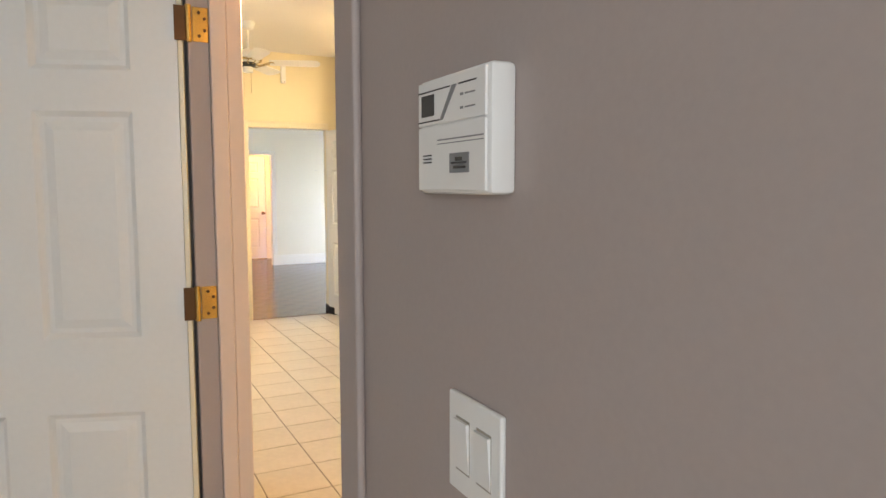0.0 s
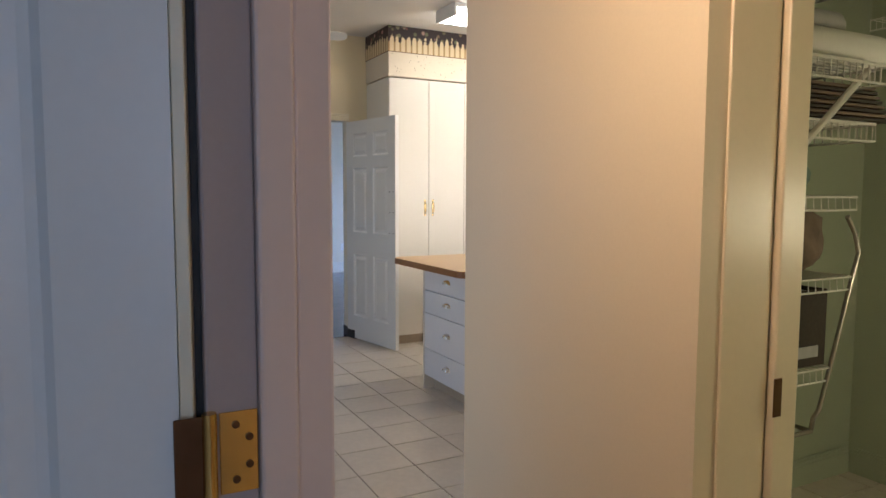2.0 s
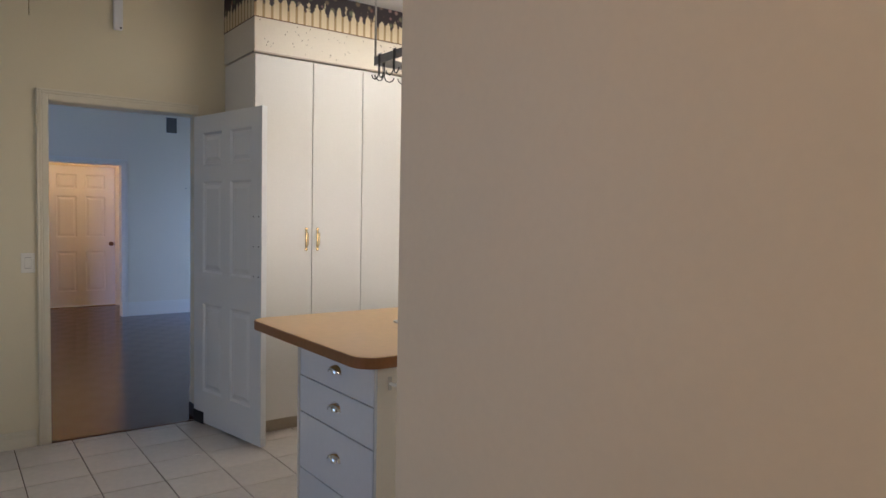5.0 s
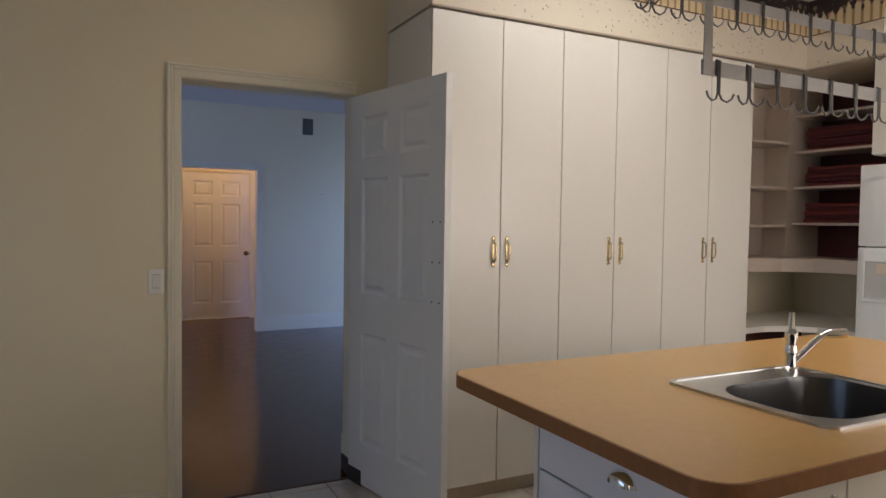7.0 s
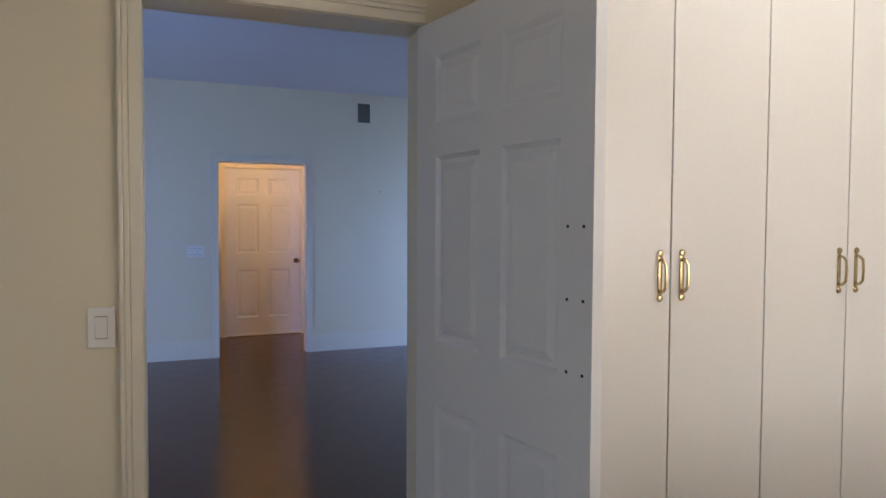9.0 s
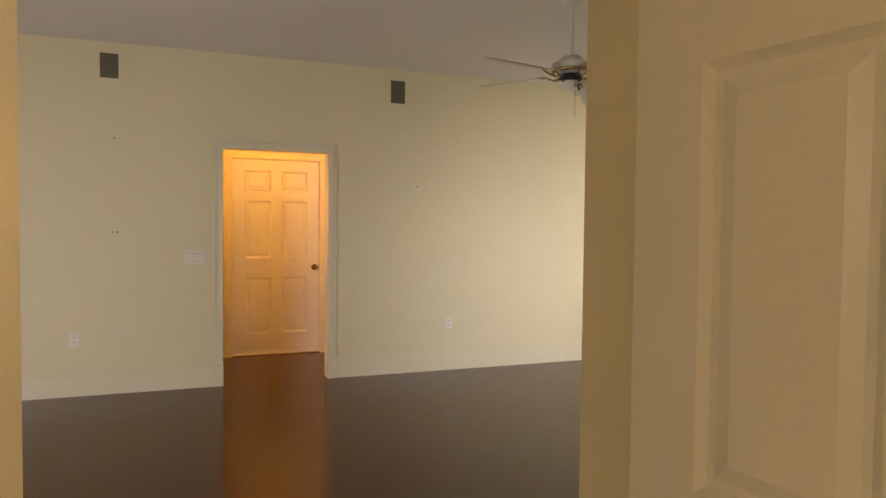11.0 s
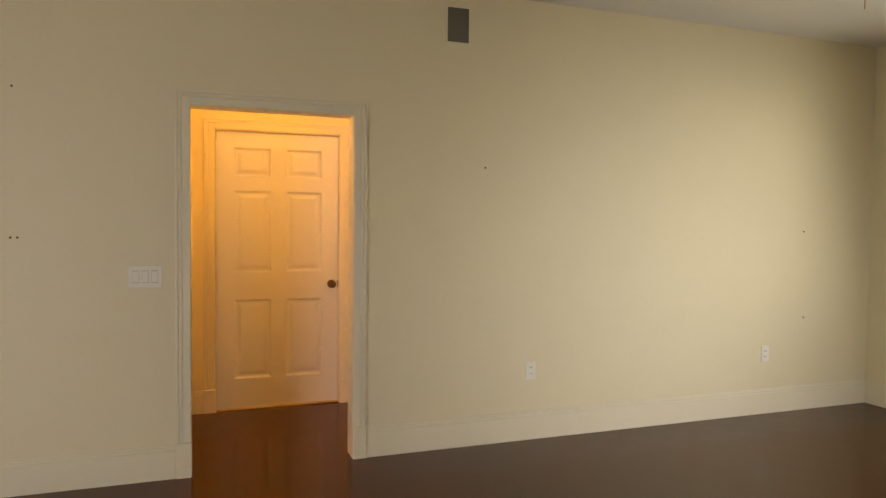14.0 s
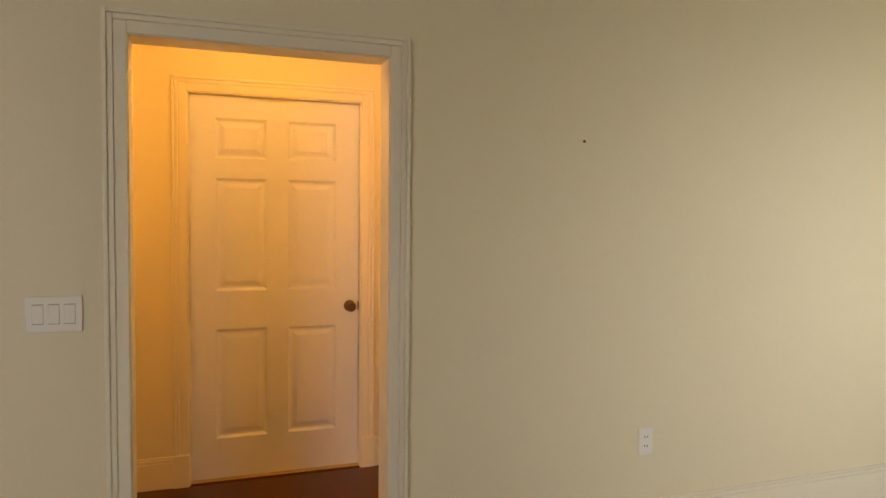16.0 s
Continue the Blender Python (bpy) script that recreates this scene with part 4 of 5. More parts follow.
def ring(bm, outer, inner, z0, z1):
    """A flat ring between two outlines with the same number of points."""
    lv = [[bm.verts.new((x, y, z)) for x, y in line] for line in (outer, inner) for z in (z0, z1)]
    n = len(outer)
    for i in range(n):
        j = (i + 1) % n
        for a, b in ((0, 1), (1, 3), (3, 2), (2, 0)):
            bm.faces.new((lv[a][i], lv[a][j], lv[b][j], lv[b][i]))


TOPX0, TOPX1, TOPY0, TOPY1, TOPZ = 2.652, 4.66, 4.192, 5.285, 0.905
SX0, SX1, SY0, SY1 = 3.19, 3.78, 4.325, 4.865
top = thing("island_worktop", pose(3.6, 4.7, TOPZ), "tan laminate island worktop with a brown rounded edge", "worktop")
outer = rounded(TOPX0, TOPX1, TOPY0, TOPY1, 0.085)
bm = bmesh.new()
ring(bm, outer, rounded(SX0 + 0.02, SX1 - 0.02, SY0 + 0.02, SY1 - 0.02, 0.03), 0.866, TOPZ)
under(top, "surface", bm, COUNTER)
bm = bmesh.new()
ring(bm, rounded(TOPX0 - 0.006, TOPX1 + 0.006, TOPY0 - 0.006, TOPY1 + 0.006, 0.091), outer, 0.863, TOPZ - 0.0015)
under(top, "edge_band", bm, COUNTER_EDGE, label="brown wooden edge band")

sink = thing("kitchen_sink", pose(3.48, 4.6, TOPZ), "stainless steel drop-in sink with one bowl", "sink")
BX0, BX1, BY0, BY1 = SX0 + 0.045, SX1 - 0.045, SY0 + 0.035, SY1 - 0.12
bm = bmesh.new()
ring(bm, rounded(SX0, SX1, SY0, SY1, 0.035), rounded(BX0, BX1, BY0, BY1, 0.13), TOPZ, TOPZ + 0.004)
ring(bm, rounded(SX0 - 0.001, SX1 + 0.001, SY0 - 0.001, SY1 + 0.001, 0.036), rounded(SX0 + 0.012, SX1 - 0.012, SY0 + 0.012, SY1 - 0.012, 0.03), TOPZ + 0.003, TOPZ + 0.0075)
under(sink, "rim", bm, STEEL, smooth=True)
bm = bmesh.new()
lines = [(rounded(BX0 + i, BX1 - i, BY0 + i, BY1 - i, 0.13), z) for i, z in ((0, TOPZ + 0.003), (0.004, TOPZ - 0.02), (0.010, TOPZ - 0.15), (0.025, TOPZ - 0.185), (0.05, TOPZ - 0.198), (0.08, TOPZ - 0.2))]
loops = [[bm.verts.new((x, y, z)) for x, y in line] for line, z in lines]
for a, b in zip(loops, loops[1:]):
    for i in range(len(a)):
        j = (i + 1) % len(a)
        bm.faces.new((a[i], b[i], b[j], a[j]))
bm.faces.new(loops[-1])
bmesh.ops.solidify(bm, geom=bm.faces[:], thickness=0.001)
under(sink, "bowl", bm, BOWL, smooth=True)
under(sink, "drain", lathe(bmesh.new(), [(0.001, 0.0), (0.022, 0.001), (0.026, 0.006), (0.042, 0.006), (0.045, 0.001), (0.001, -0.001)], Matrix.Translation((3.48, 4.55, TOPZ - 0.199))), CHROME, smooth=True)
tap = thing("kitchen_faucet", pose(3.70, 4.805, TOPZ), "chrome single-lever kitchen faucet on the sink", "faucet")
fx, fy, fz = 3.70, 4.805, TOPZ + 0.005
under(tap, "base", lathe(bmesh.new(), [(0.001, 0), (0.027, 0.0), (0.026, 0.010), (0.019, 0.016), (0.018, 0.05), (0.021, 0.055), (0.021, 0.07), (0.018, 0.075), (0.018, 0.10), (0.021, 0.106), (0.021, 0.13), (0.012, 0.142), (0.001, 0.144)],
                             Matrix.Translation((fx, fy, fz))), CHROME, smooth=True)
under(tap, "lever", tube(bmesh.new(), [(fx, fy, fz + 0.135), (fx + 0.004, fy + 0.004, fz + 0.155), (fx + 0.012, fy + 0.010, fz + 0.18), (fx + 0.015, fy + 0.012, fz + 0.195)], 0.010, 10), CHROME, smooth=True)
sp = under(tap, "spout", tube(bmesh.new(), [(fx + 0.006, fy - 0.006, fz + 0.03), (fx + 0.022, fy - 0.020, fz + 0.055), (fx + 0.055, fy - 0.050, fz + 0.105), (fx + 0.072, fy - 0.064, fz + 0.125), (fx + 0.085, fy - 0.074, fz + 0.132)], 0.0115, 12), CHROME, smooth=True)
part("spray_head", lathe(bmesh.new(), [(0.001, 0), (0.0115, 0.0), (0.015, 0.012), (0.0175, 0.05), (0.016, 0.062), (0.001, 0.064)], Matrix.Translation((fx + 0.078, fy - 0.069, fz + 0.130)) @ Vector((0.78, -0.62, 0.10)).to_track_quat("Z", "Y").to_matrix().to_4x4(), 16), CHROME, sp, "", True)

# ---- pot rack ----
RACK = material("grey_steel_bar", (0.36, 0.35, 0.33), 0.38, 0.25, vary=0.1, grain=120, bump=0.05)
RX0, RX1, RYN, RYM, RYF = 3.14, 4.43, 4.45, 4.709, 4.97
RZ = 2.135
rack = thing("pot_rack", pose(3.78, 4.7, 2.15), "grey steel hanging pot rack with double hooks", "pot rack")
under(rack, "lower_bar", boxes((RX0, RX1, RYM - 0.003, RYM + 0.003, 1.820, 1.862), bevel=0.001), RACK)
for x in (RX0, RX1 - 0.034):
    under(rack, "upright", boxes((x, x + 0.034, RYM - 0.0065, RYM - 0.0035, 1.820, RZ + 0.04), bevel=0.001), RACK)
for y, nm in ((RYN, "front_bar"), (RYF, "back_bar")):
    under(rack, nm, boxes((RX0, RX1, y - 0.003, y + 0.003, RZ, RZ + 0.04), bevel=0.001), RACK)
for x in (RX0, RX1):
    under(rack, "end_bar", boxes((x - 0.003, x + 0.003, RYN + 0.003, RYF - 0.003, RZ, RZ + 0.04), bevel=0.001), RACK)
    for y in (RYN + 0.01, RYF - 0.01):
        under(rack, "hanging_rod", rod(bmesh.new(), (x, y, RZ + 0.04), (x, y, KIT_Z), 0.005, 8), CHROME, smooth=True)


def pot_hook(x, y, z):
    bm = bmesh.new()
    for s in (-1, 1):
        tube(bm, [(x + s * 0.004, y - 0.008, z + 0.044), (x + s * 0.004, y - 0.008, z - 0.05), (x + s * 0.012, y - 0.010, z - 0.066), (x + s * 0.030, y - 0.012, z - 0.072), (x + s * 0.048, y - 0.014, z - 0.062), (x + s * 0.055, y - 0.015, z - 0.048)], 0.0032, 6)
    tube(bm, [(x, y - 0.008, z + 0.040), (x, y, z + 0.048), (x, y + 0.007, z + 0.030)], 0.004, 6)
    return bm


BLACKISH = material("dark_hook_steel", (0.16, 0.155, 0.15), 0.3, 0.6, vary=0.1, bump=0)
hooks = [(RX0 + 0.06 + 0.127 * i, RYM, 1.820) for i in range(10)] + [(RX0 + 0.05 + 0.13 * i, RYF, RZ) for i in range(10)] + [(RX0 + 0.09 + 0.16 * i, RYN, RZ) for i in range(8)]
for x, y, z in hooks:
    under(rack, "hook", pot_hook(x, y, z), BLACKISH, label="double pot hook", smooth=True)
for i in range(4):
    bm = pot_hook(0, 0, RZ)
    bmesh.ops.rotate(bm, verts=bm.verts, matrix=Matrix.Rotation(radians(-90), 3, "Z"))
    bmesh.ops.translate(bm, verts=bm.verts, vec=(RX0, 4.52 + 0.13 * i, 0))
    under(rack, "hook", bm, BLACKISH, label="double pot hook", smooth=True)

# ---- ceiling light and vent ----
TUBE = glowing("lit_diffuser", (1.0, 0.93, 0.80), 6.0)
light = thing("ceiling_light", pose(3.83, 5.46, KIT_Z), "white box fluorescent ceiling light, switched on", "ceiling light")
under(light, "housing", boxes((3.20, 4.46, 5.30, 5.62, KIT_Z - 0.035, KIT_Z), bevel=0.003), VINYL)
under(light, "end_cap", boxes((3.185, 3.205, 5.30, 5.62, KIT_Z - 0.10, KIT_Z - 0.001), bevel=0.003), VINYL)
under(light, "end_cap", boxes((4.455, 4.475, 5.30, 5.62, KIT_Z - 0.10, KIT_Z - 0.001), bevel=0.003), VINYL)
under(light, "diffuser", boxes((3.206, 4.454, 5.305, 5.615, KIT_Z - 0.095, KIT_Z - 0.036), bevel=0.012), TUBE, label="glowing prismatic diffuser")
vent = thing("ceiling_vent", pose(4.15, 5.86, KIT_Z), "white slatted ceiling vent", "vent")
under(vent, "frame", boxes((4.0, 4.3, 5.79, 5.80, KIT_Z - 0.012, KIT_Z), (4.0, 4.3, 5.93, 5.94, KIT_Z - 0.012, KIT_Z), (4.0, 4.01, 5.80, 5.93, KIT_Z - 0.012, KIT_Z), (4.29, 4.3, 5.80, 5.93, KIT_Z - 0.012, KIT_Z)), VINYL)
for i in range(6):
    under(vent, "slat", boxes((4.01, 4.29, 5.806 + 0.021 * i, 5.818 + 0.021 * i, KIT_Z - 0.010, KIT_Z - 0.001)), VINYL)

# ---- corner shelves, desk and refrigerator ----
SHELF = material("almond_shelf_laminate", (0.60, 0.51, 0.42), 0.45, vary=0.06, bump=0.03)
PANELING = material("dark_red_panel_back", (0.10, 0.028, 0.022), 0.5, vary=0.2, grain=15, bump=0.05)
EASTK = 6.419
unit = thing("corner_shelf_unit", pose(5.85, 6.5, 1.1), "almond corner shelves above a built-in curved desk", "shelves")
under(unit, "back_panel", boxes((5.24, EASTK - 0.002, KIT_Y - 0.020, KIT_Y - 0.006, 1.18, 2.412)), SHELF)
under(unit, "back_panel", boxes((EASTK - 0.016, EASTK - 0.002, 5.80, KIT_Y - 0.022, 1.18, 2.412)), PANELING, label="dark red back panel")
under(unit, "divider", boxes((6.035, 6.055, 6.545, KIT_Y - 0.022, 1.18, 2.412), (6.055, EASTK - 0.018, 6.545, 6.565, 1.18, 2.412)), SHELF)
under(unit, "side_panel", boxes((6.08, EASTK - 0.018, 5.795, 5.813, 1.18, 2.412)), SHELF)
for z in (1.400, 1.670, 1.985):
    under(unit, "shelf", boxes((5.241, 6.034, 6.50, KIT_Y - 0.022, z - 0.009, z + 0.009), bevel=0.0015), SHELF)
for z in (1.418, 1.677, 1.930, 2.185):
    under(unit, "shelf", boxes((6.10, EASTK - 0.018, 5.815, 6.544, z - 0.009, z + 0.009), bevel=0.0015), SHELF)
low = [(5.245, KIT_Y - 0.006)] + [(5.245, 6.46), (5.55, 6.455), (5.80, 6.40), (5.97, 6.28), (6.05, 6.10), (6.08, 5.80)] + [(EASTK - 0.002, 5.80), (EASTK - 0.002, KIT_Y - 0.006)]
under(unit, "apron", prism(bmesh.new(), low[::-1], 1.088, 1.178), SHELF)
desk = [(5.245, KIT_Y - 0.006)] + [(5.245, 6.24), (5.45, 6.25), (5.62, 6.20), (5.74, 6.08), (5.78, 5.94), (5.77, 5.80)] + [(EASTK - 0.002, 5.80), (EASTK - 0.002, KIT_Y - 0.006)]
under(unit, "desk_top", prism(bmesh.new(), desk[::-1], 0.715, 0.752), LAMINATE, label="pale curved desk top")
under(unit, "niche_back", boxes((5.245, EASTK - 0.004, KIT_Y - 0.012, KIT_Y - 0.004, 0.752, 1.088)), CREAM)
# Dark sheet under the desk top paints the shade of the open kneehole.
under(unit, "kneehole_shade", boxes((5.245, EASTK - 0.004, 6.66, 6.67, 0, 0.714)), PANELING, label="dark sheet for the shade in the kneehole")

BOOK = [material("dark_red_book_cloth", (0.13, 0.022, 0.020), 0.6, vary=0.2, spread=0.4), material("maroon_book_cloth", (0.075, 0.014, 0.016), 0.6, vary=0.2, spread=0.3)]
GILT = material("faded_gilt", (0.35, 0.22, 0.12), 0.5, vary=0.2)
books = random.Random(3)
for z in (1.427, 1.686, 1.939):
    zz = z
    for i in range(books.choice((5, 6, 7))):
        t = books.uniform(0.022, 0.032)
        y1 = 6.50 - books.uniform(0.0, 0.03)
        x0 = 6.14 + books.uniform(0, 0.02)
        b = thing("book", pose(6.25, 6.2, zz), "dark red cloth book lying in a stack on the shelf", "book", "stacked books")
        under(b, "cover", boxes((x0, x0 + 0.004, 5.86, y1, zz + 0.0005, zz + t), (x0, x0 + 0.2, 5.86, y1, zz + 0.0005, zz + 0.004), (x0, x0 + 0.2, 5.86, y1, zz + t - 0.0035, zz + t)), BOOK[i % 2])
        under(b, "pages", boxes((x0 + 0.0045, x0 + 0.195, 5.864, y1 - 0.004, zz + 0.0045, zz + t - 0.004)), SHELF)
        zz += t + 0.0006

fridge = thing("refrigerator", pose(6.0, 5.33, 0), "white side-by-side refrigerator with an ice dispenser", "refrigerator")
FRIDGE = material("white_fridge_enamel", (0.72, 0.74, 0.75), 0.3, vary=0.02, grain=300, bump=0.1)
RECESS = material("pale_grey_recess", (0.45, 0.46, 0.45), 0.4, vary=0.05, bump=0)
under(fridge, "body", boxes((5.72, 6.40, 4.88, 5.785, 0.02, 1.765), bevel=0.004), FRIDGE)
f1 = under(fridge, "freezer_door", boxes((5.65, 5.712, 5.41, 5.787, 0.08, 1.28), (5.65, 5.712, 5.41, 5.787, 1.287, 1.765), bevel=0.008), FRIDGE, smooth=True)
under(fridge, "fridge_door", boxes((5.65, 5.712, 4.882, 5.402, 0.08, 1.765), bevel=0.008), FRIDGE, smooth=True)
disp = part("dispenser", boxes((5.640, 5.651, 5.44, 5.46, 0.985, 1.27), (5.640, 5.651, 5.74, 5.76, 0.985, 1.27), (5.640, 5.651, 5.46, 5.74, 1.20, 1.27), (5.632, 5.651, 5.46, 5.74, 0.965, 0.985), bevel=0.002), FRIDGE, f1)
part("recess", boxes((5.6485, 5.6496, 5.46, 5.74, 0.985, 1.20)), RECESS, disp, "grey dispenser recess")
part("paddle", boxes((5.642, 5.6484, 5.53, 5.67, 1.13, 1.19), bevel=0.002), SHELF, disp)
for y in (5.425, 5.388):
    h = tube(bmesh.new(), [(5.65, y, 0.45), (5.615, y, 0.47), (5.61, y, 0.60), (5.61, y, 1.15), (5.615, y, 1.25), (5.65, y, 1.27)], 0.011, 8)
    under(fridge, "handle", h, VINYL, label="white bar handle", smooth=True)
upper = thing("wall_cabinet", pose(6.0, 5.33, 1.85), "white cabinet above the refrigerator", "cabinet")
under(upper, "body", boxes((5.772, 6.416, 4.86, 5.785, 1.83, CAB_TOP)), LAMINATE)
for y0, y1, hy in ((4.863, 5.322, 5.28), (5.327, 5.785, 5.37)):
    d = under(upper, "door", boxes((5.75, 5.771, y0, y1, 1.835, CAB_TOP - 0.004), bevel=0.0015), LAMINATE)
    part("knob", lathe(bmesh.new(), [(0.001, 0), (0.006, 0), (0.006, 0.012), (0.013, 0.018), (0.001, 0.028)], Matrix.Translation((5.75, hy, 1.89)) @ Matrix.Rotation(radians(-90), 4, "Y"), 12), BRASS, d, "", True)

# ---- pantry ----
WIRE = material("white_coated_wire", (0.72, 0.72, 0.66), 0.4, vary=0.05, bump=0)
PAPER = material("grey_green_cloth", (0.16, 0.24, 0.20), 0.8, vary=0.4, grain=25, bump=0.3)
CLUTTER = [material("dark_wicker", (0.035, 0.028, 0.022), 0.8, vary=0.5, grain=80, bump=0.5), material("brown_floral_cloth", (0.16, 0.12, 0.09), 0.85, vary=0.6, grain=18, bump=0.3),
           material("silver_wrap", (0.40, 0.40, 0.40), 0.45, vary=0.3, grain=20, bump=0.3), material("white_roll_paper", (0.72, 0.72, 0.68), 0.6, vary=0.08, grain=20, bump=0.1)]



def wire_shelf(x0, x1, y0, y1, z, label, lip=0.045, step=0.025):
    """A ventilated shelf on the wall at x0: wires run along x over rails that run along y, with a lip at its open end y0."""
    ob = thing("wire_shelf", pose((x0 + x1) / 2, (y0 + y1) / 2, z), label, "wire shelf", "pantry wire shelves")
    for dz in (0, -lip):
        under(ob, "end_rail", rod(bmesh.new(), (x0, y0, z + dz), (x1, y0, z + dz), 0.0034, 6), WIRE)
        under(ob, "front_rail", rod(bmesh.new(), (x1, y0, z + dz), (x1, y1, z + dz), 0.0034, 6), WIRE)
    under(ob, "back_rail", rod(bmesh.new(), (x0 + 0.01, y0, z), (x0 + 0.01, y1, z), 0.0034, 6), WIRE)
    n = int((y1 - y0) / step)
    for i in range(n + 1):
        y = y0 + (y1 - y0) * i / n
        under(ob, "wire", tube(bmesh.new(), [(x0, y, z + 0.004), (x1, y, z + 0.004), (x1 + 0.003, y, z - lip)], 0.0020, 5), WIRE)
    n = int((x1 - x0) / step)
    for i in range(n):
        x = x0 + (x1 - x0) * (i + 0.5) / n
        under(ob, "end_wire", rod(bmesh.new(), (x, y0, z), (x, y0, z - lip), 0.0020, 5), WIRE)
    return ob


WX = PX1 + 0.004
sh = wire_shelf(WX, 2.53, 1.69, 2.60, 1.715, "white wire pantry shelf loaded with wrapped rolls")
under(sh, "brace", tube(bmesh.new(), [(2.45, 1.70, 1.70), (WX + 0.004, 1.70, 1.43)], 0.009, 8), WIRE, label="white diagonal brace", smooth=True)
wire_shelf(WX, 2.60, 1.76, 2.60, 1.575, "lower white wire pantry shelf holding flat boards")
wire_shelf(WX, 2.56, 1.72, 2.60, 1.985, "upper white wire pantry shelf with dark baskets")


def roll(x0, x1, y, z, r, mat, label):
    bm = lathe(bmesh.new(), [(0.001, 0), (r * 0.8, 0.0), (r, 0.015), (r, x1 - x0 - 0.02), (r * 0.75, x1 - x0), (0.001, x1 - x0)], Matrix.Translation((x0, y, z + r)) @ Matrix.Rotation(radians(90), 4, "Y"))
    tagged(part("wrapped_roll", bm, mat, smooth=True), label, "roll", "pantry rolls")


def lump(name, c, size, mat, label, category, seed):
    bm = bmesh.new()
    bmesh.ops.create_icosphere(bm, subdivisions=3, radius=1)
    for v in bm.verts:
        d = noise.noise(v.co * 1.7 + Vector((seed, 0, 0))) * 0.35 + noise.noise(v.co * 4 + Vector((0, seed, 0))) * 0.12
        v.co = Vector((c[0], c[1], c[2])) + Vector((v.co.x * size[0], v.co.y * size[1], max(v.co.z, -0.8) * size[2])) * (1 + d)
    return tagged(part(name, bm, mat, smooth=True), label, category)


def basket(x0, x1, y0, y1, z0, z1, mat, label):
    b = thing("storage_basket", pose((x0 + x1) / 2, (y0 + y1) / 2, z0), label, "basket", "pantry baskets")
    for r in ((x0, x1, y0, y0 + 0.01), (x0, x1, y1 - 0.01, y1), (x0, x0 + 0.01, y0 + 0.01, y1 - 0.01), (x1 - 0.01, x1, y0 + 0.01, y1 - 0.01)):
        under(b, "side", boxes((*r, z0, z1), bevel=0.003), mat)
    under(b, "bottom", boxes((x0 + 0.01, x1 - 0.01, y0 + 0.01, y1 - 0.01, z0, z0 + 0.008)), mat)
    under(b, "band", boxes((x0 + 0.05, x1 - 0.04, y0 - 0.003, y0, z0 + 0.03, z0 + 0.065)), CLUTTER[2], label="pale woven band")


roll(WX + 0.01, 2.63, 1.78, 1.722, 0.048, CLUTTER[3], "long white paper roll on the wire shelf")
roll(WX + 0.01, 2.60, 1.89, 1.722, 0.042, CLUTTER[2], "silver wrapping roll on the wire shelf")
roll(WX + 0.01, 2.52, 1.835, 1.808, 0.038, CLUTTER[2], "silver wrapping roll stacked on the others")
basket(WX + 0.04, 2.60, 1.76, 2.05, 1.993, 2.14, CLUTTER[0], "dark woven basket on the upper wire shelf")
basket(WX + 0.03, 2.50, 2.10, 2.40, 1.993, 2.16, CLUTTER[0], "dark woven basket on the upper wire shelf")
basket(WX + 0.06, 2.52, 2.0, 2.3, 1.723, 1.87, CLUTTER[0], "dark woven basket behind the paper rolls")
lump("folded_cloth", (2.33, 1.86, 2.165), (0.17, 0.08, 0.045), CLUTTER[1], "crumpled brown patterned cloth on the basket", "cloth", 1.3)
for i in range(8):
    z = 1.585 + 0.013 * i
    tagged(part("flat_board", boxes((WX + 0.02, 2.69 - 0.006 * i, 1.765 + 0.004 * i, 2.2, z, z + 0.009), bevel=0.002), CLUTTER[1 if i % 2 else 0]), "flat brown board stacked on the lower wire shelf", "board", "stacked boards")

caddy = thing("wire_rack", pose(2.45, 2.0, 0.66), "tapered three-tier metal rack hung on the pantry wall", "wire rack")
GREYW = material("grey_metal_tube", (0.30, 0.28, 0.24), 0.35, 0.6, vary=0.1, bump=0)
CY0, CY1 = 1.92, 2.10
for y in (CY0, CY1):
    under(caddy, "side_tube", tube(bmesh.new(), [(2.625, y, 0.650), (2.635, y, 0.69), (2.66, y, 0.71), (2.705, y, 0.84), (2.795, y, 1.12), (2.822, y, 1.20), (2.80, y, 1.26), (2.755, y, 1.315)], 0.0075, 8), GREYW, smooth=True)
under(caddy, "foot_tube", tube(bmesh.new(), [(WX, CY0, 0.650), (2.625, CY0, 0.650), (2.625, CY1, 0.650), (WX, CY1, 0.650)], 0.0075, 8), GREYW, smooth=True)
for z, x1 in ((0.842, 2.70), (1.124, 2.79), (1.375, 2.80)):
    for y, dz in ((CY0, 0), (CY0, -0.04), (CY1, 0), (CY1, -0.04)):
        under(caddy, "tier_rail", rod(bmesh.new(), (WX, y, z + dz), (x1, y, z + dz), 0.0036, 6), WIRE)
    for i in range(20):
        x = WX + 0.01 + (x1 - WX - 0.014) * i / 19
        under(caddy, "tier_wire", tube(bmesh.new(), [(x, CY1, z + 0.003), (x, CY0, z + 0.003), (x, CY0 - 0.003, z - 0.04)], 0.0019, 5), WIRE)
lump("folded_cloth", (2.53, 2.0, 1.45), (0.10, 0.07, 0.085), PAPER, "crumpled grey-green cloth bundle on the rack", "cloth", 2.2)
lump("fabric_bag", (2.57, 2.0, 1.24), (0.15, 0.07, 0.115), CLUTTER[1], "patterned fabric bag slumped on the rack", "bag", 5.1)
basket(WX + 0.02, 2.70, 1.935, 2.08, 0.85, 1.09, CLUTTER[0], "black storage bin on the wire rack")
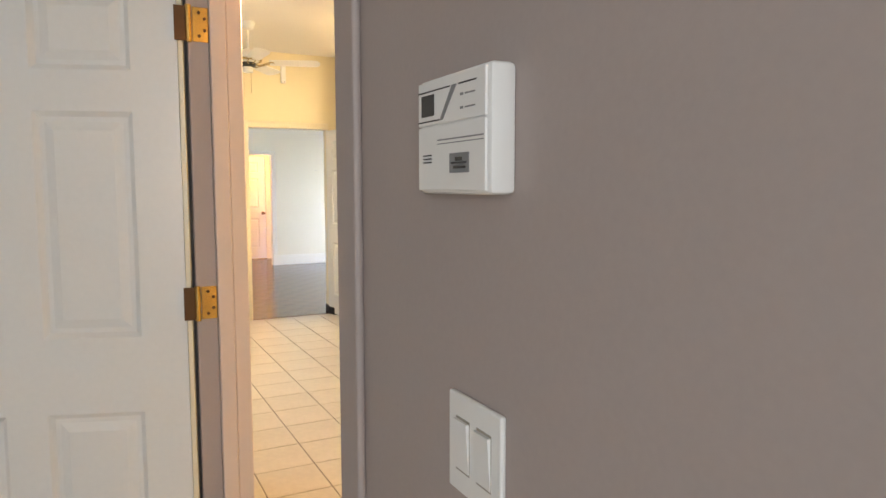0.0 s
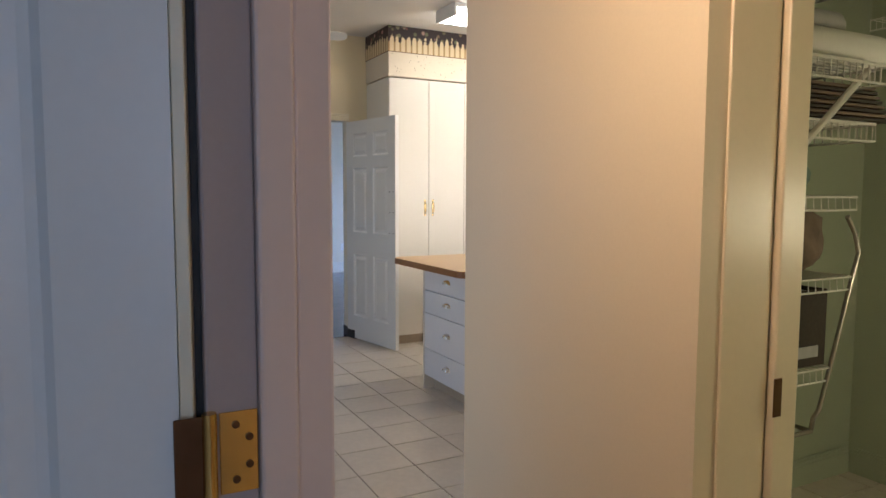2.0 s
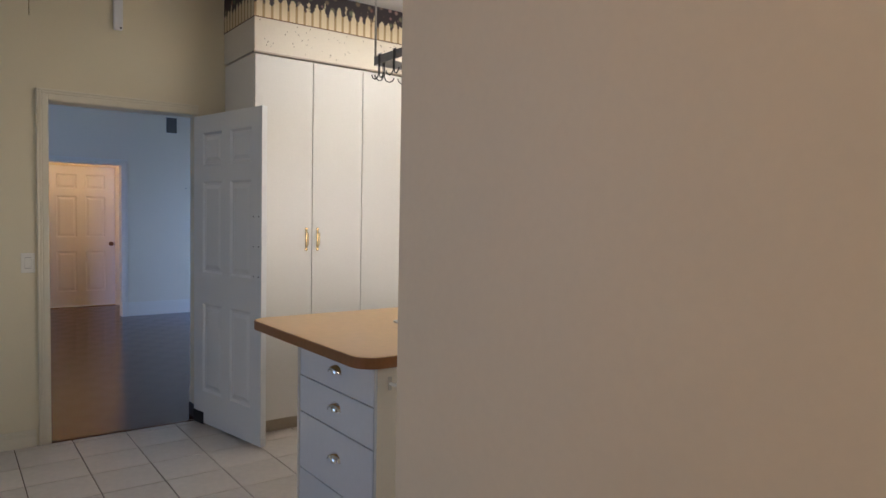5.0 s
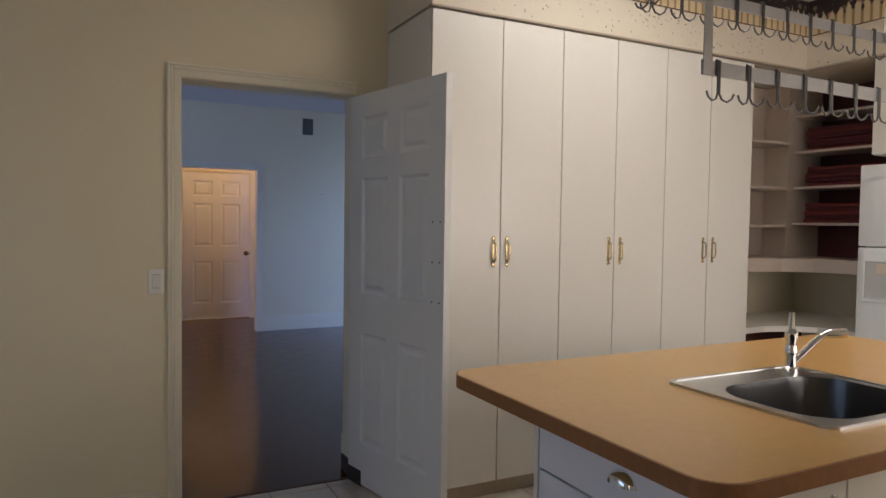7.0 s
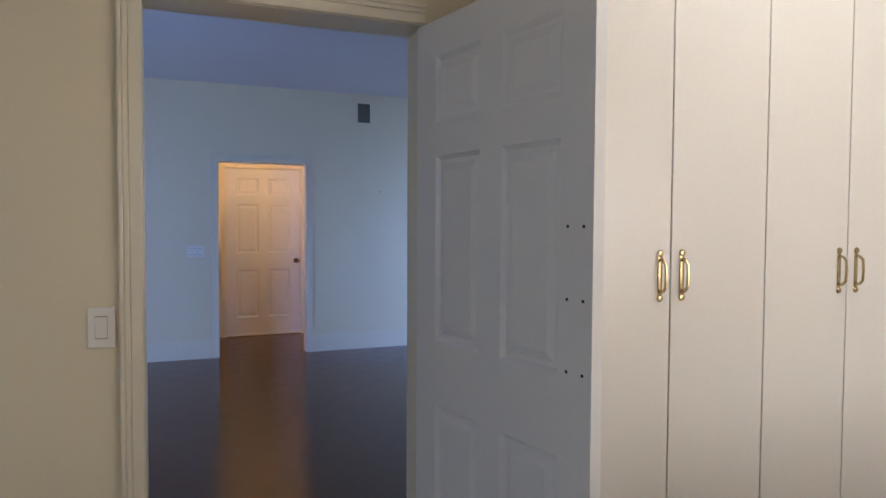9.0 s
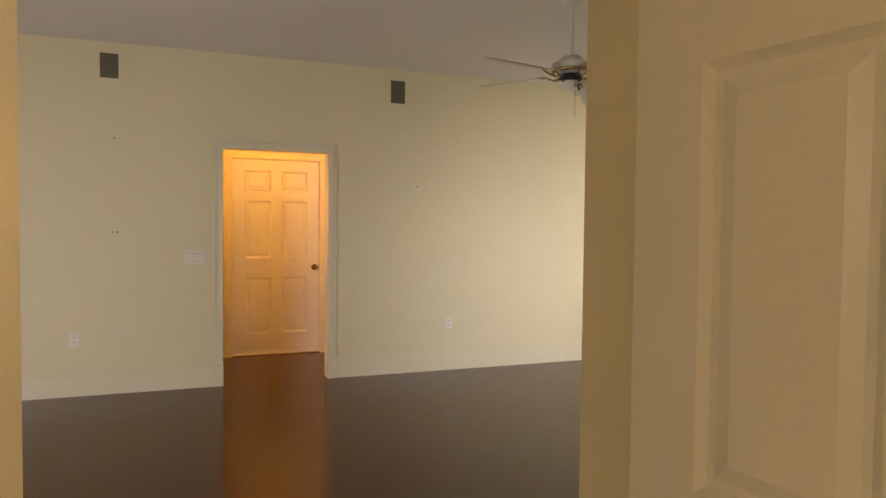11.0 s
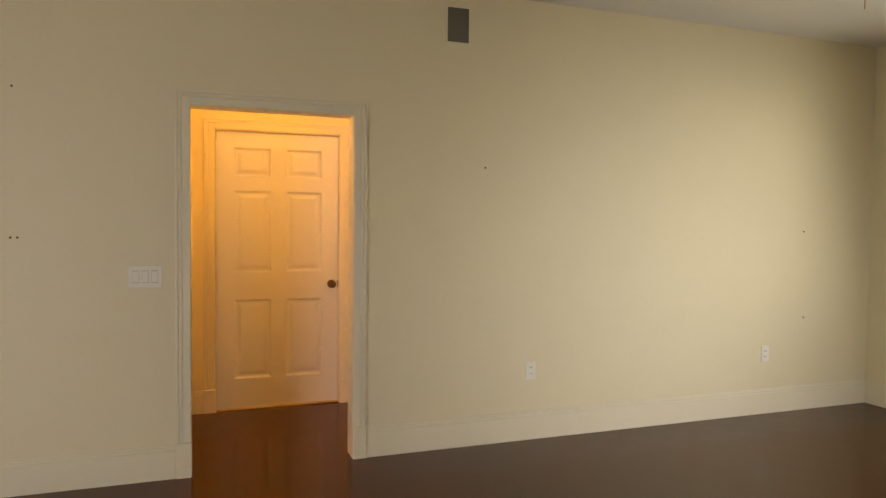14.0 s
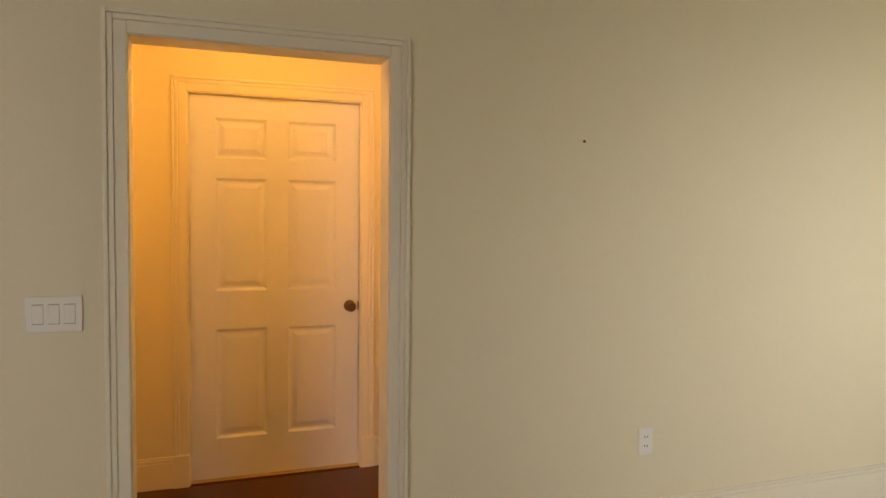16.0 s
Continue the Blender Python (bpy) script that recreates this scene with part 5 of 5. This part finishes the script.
tagged(part("small_carton", boxes((2.58, 2.64, 1.955, 1.985, 0.862, 1.085), bevel=0.002), CLUTTER[3]), "small white carton in the black bin", "carton")
wall_rod = thing("hanging_rod", pose(3.9, 1.8, 2.1), "white coated hanging rail on the pantry end wall", "rail")
for z in (2.05, 2.11, 2.125):
    under(wall_rod, "rail", rod(bmesh.new(), (3.985, 0.3, z), (3.985, 2.40, z), 0.005, 8), WIRE)
wire_shelf(3.978, 3.69, 0.5, 2.44, 2.135, "high white wire shelf along the pantry end wall")
for n, (y, h, mat) in enumerate(((1.05, 0.08, 0), (1.42, 0.11, 1), (1.80, 0.09, 0), (2.18, 0.12, 0))):
    lump("folded_blanket", (3.83, y, 2.141 + 0.9 * h), (0.12, 0.19, h), CLUTTER[mat], "dark folded blanket on the high pantry shelf", "blanket", 7.7 + n)
hk = thing("coat_hook", pose(3.998, 2.29, 1.43), "white wall hook rail with a black hook in the pantry", "hook")
under(hk, "rail", boxes((3.980, 3.998, 2.245, 2.335, 1.435, 1.465), bevel=0.004), WIRE)
under(hk, "peg", tube(bmesh.new(), [(3.98, 2.265, 1.455), (3.95, 2.265, 1.46), (3.93, 2.265, 1.475)], 0.006, 8), CHROME, smooth=True)
under(hk, "hook", tube(bmesh.new(), [(3.98, 2.31, 1.44), (3.96, 2.31, 1.405), (3.945, 2.31, 1.395), (3.935, 2.31, 1.41)], 0.008, 8), BLACK, smooth=True)

# ---- floors: tiles and parquet blocks, one by one ----
floor_tiles = bpy.data.objects["floor_tiles_bed"]
PITCH, GAP = 0.303, 0.006
TX0, TY0 = 2.085, 4.875


def bevel_slab(w, d, h, e):
    """A thin slab with a slanted rim, its top at z = 0."""
    bm = bmesh.new()
    a = [bm.verts.new((sx * w / 2, sy * d / 2, -h)) for sx, sy in ((-1, -1), (1, -1), (1, 1), (-1, 1))]
    b = [bm.verts.new((sx * w / 2, sy * d / 2, -e)) for sx, sy in ((-1, -1), (1, -1), (1, 1), (-1, 1))]
    c = [bm.verts.new((sx * (w / 2 - e), sy * (d / 2 - e), 0)) for sx, sy in ((-1, -1), (1, -1), (1, 1), (-1, 1))]
    for p, q in ((a, b), (b, c)):
        for i in range(4):
            bm.faces.new((p[i], p[(i + 1) % 4], q[(i + 1) % 4], q[i]))
    bm.faces.new(c)
    return bm


tile = bevel_slab(PITCH - GAP, PITCH - GAP, 0.008, 0.0015)
tile_mesh = bpy.data.meshes.new("tile")
tile.to_mesh(tile_mesh)
tile_mesh.materials.append(TILE)
uneven = random.Random(11)
rest = []
for i in range(-17, 15):
    for j in range(-25, 7):
        x, y = TX0 + PITCH * (i + 0.5), TY0 + PITCH * (j + 0.5)
        if y + PITCH / 2 > KIT_Y + 0.14 or x < -3.1 or x > 6.6:
            continue
        if 0.95 < x < 4.6 and 2.0 < y and y < KIT_Y + 0.1:
            o = new("tile", tile_mesh)
            o.parent = floor_tiles
            o.matrix_basis = pose(x, y, 0.0002 * uneven.uniform(-1, 1), uneven.uniform(-0.08, 0.08), uneven.uniform(-0.08, 0.08))
        else:
            rest.append((x, y))
cut = bevel_slab(PITCH - GAP, 0.058, 0.008, 0.0015)
cut_mesh = bpy.data.meshes.new("tile")
cut.to_mesh(cut_mesh)
cut_mesh.materials.append(TILE)
for i in range(-9, 3):
    o = new("tile", cut_mesh)
    o.parent = floor_tiles
    o.matrix_basis = pose(TX0 + PITCH * (i + 0.5), 6.727, 0)
bm = bmesh.new()
for x, y in rest:
    w = (PITCH - GAP) / 2
    bm.faces.new([bm.verts.new((x + sx * w, y + sy * w, 0)) for sx, sy in ((-1, -1), (1, -1), (1, 1), (-1, 1))])
o = part("tiles_far", bm, TILE, floor_tiles, "beige floor tiles out of the walked part")
o["kind"] = "stuff"
setting("trim_floor_strip", boxes((KD_X0, KD_X1, KIT_Y + 0.001, KIT_Y + 0.0135, -0.006, 0.004)), BRONZE, "dark strip between tiles and parquet", "trim")

BLOCK = 0.165
PY0 = KIT_Y + 0.014
meshes = []
for turn in (0, 1):
    bm = bmesh.new()
    h = BLOCK / 2
    bm.faces.new([bm.verts.new((x, y, 0)) for x, y in ((-h, -h), (h, -h), (h, h), (-h, h))])
    me = bpy.data.meshes.new("parquet_block")
    bm.to_mesh(me)
    bm.free()
    me.materials.append(PARQUET[turn])
    meshes.append(me)
far = [bmesh.new(), bmesh.new()]
for i in range(50):
    for j in range(40):
        x, y = -0.66 + BLOCK * (i + 0.5), PY0 + BLOCK * (j + 0.5)
        if x > EAST or y > CORR_Y + 0.08:
            continue
        k = (i + j) % 2
        if 2.0 < x < 4.3 and 9.9 < y:
            o = new("parquet_block", meshes[k])
            o.parent = floor_living
            o.matrix_basis = pose(x, y, 0)
        else:
            for p in meshes[k].polygons:
                far[k].faces.new([far[k].verts.new(Vector((x, y, 0)) + meshes[k].vertices[v].co) for v in p.vertices])
for k in (0, 1):
    o = part("parquet_far", far[k], PARQUET[k], floor_living, "glossy red-brown parquet blocks in a basket pattern")
    o["kind"] = "stuff"
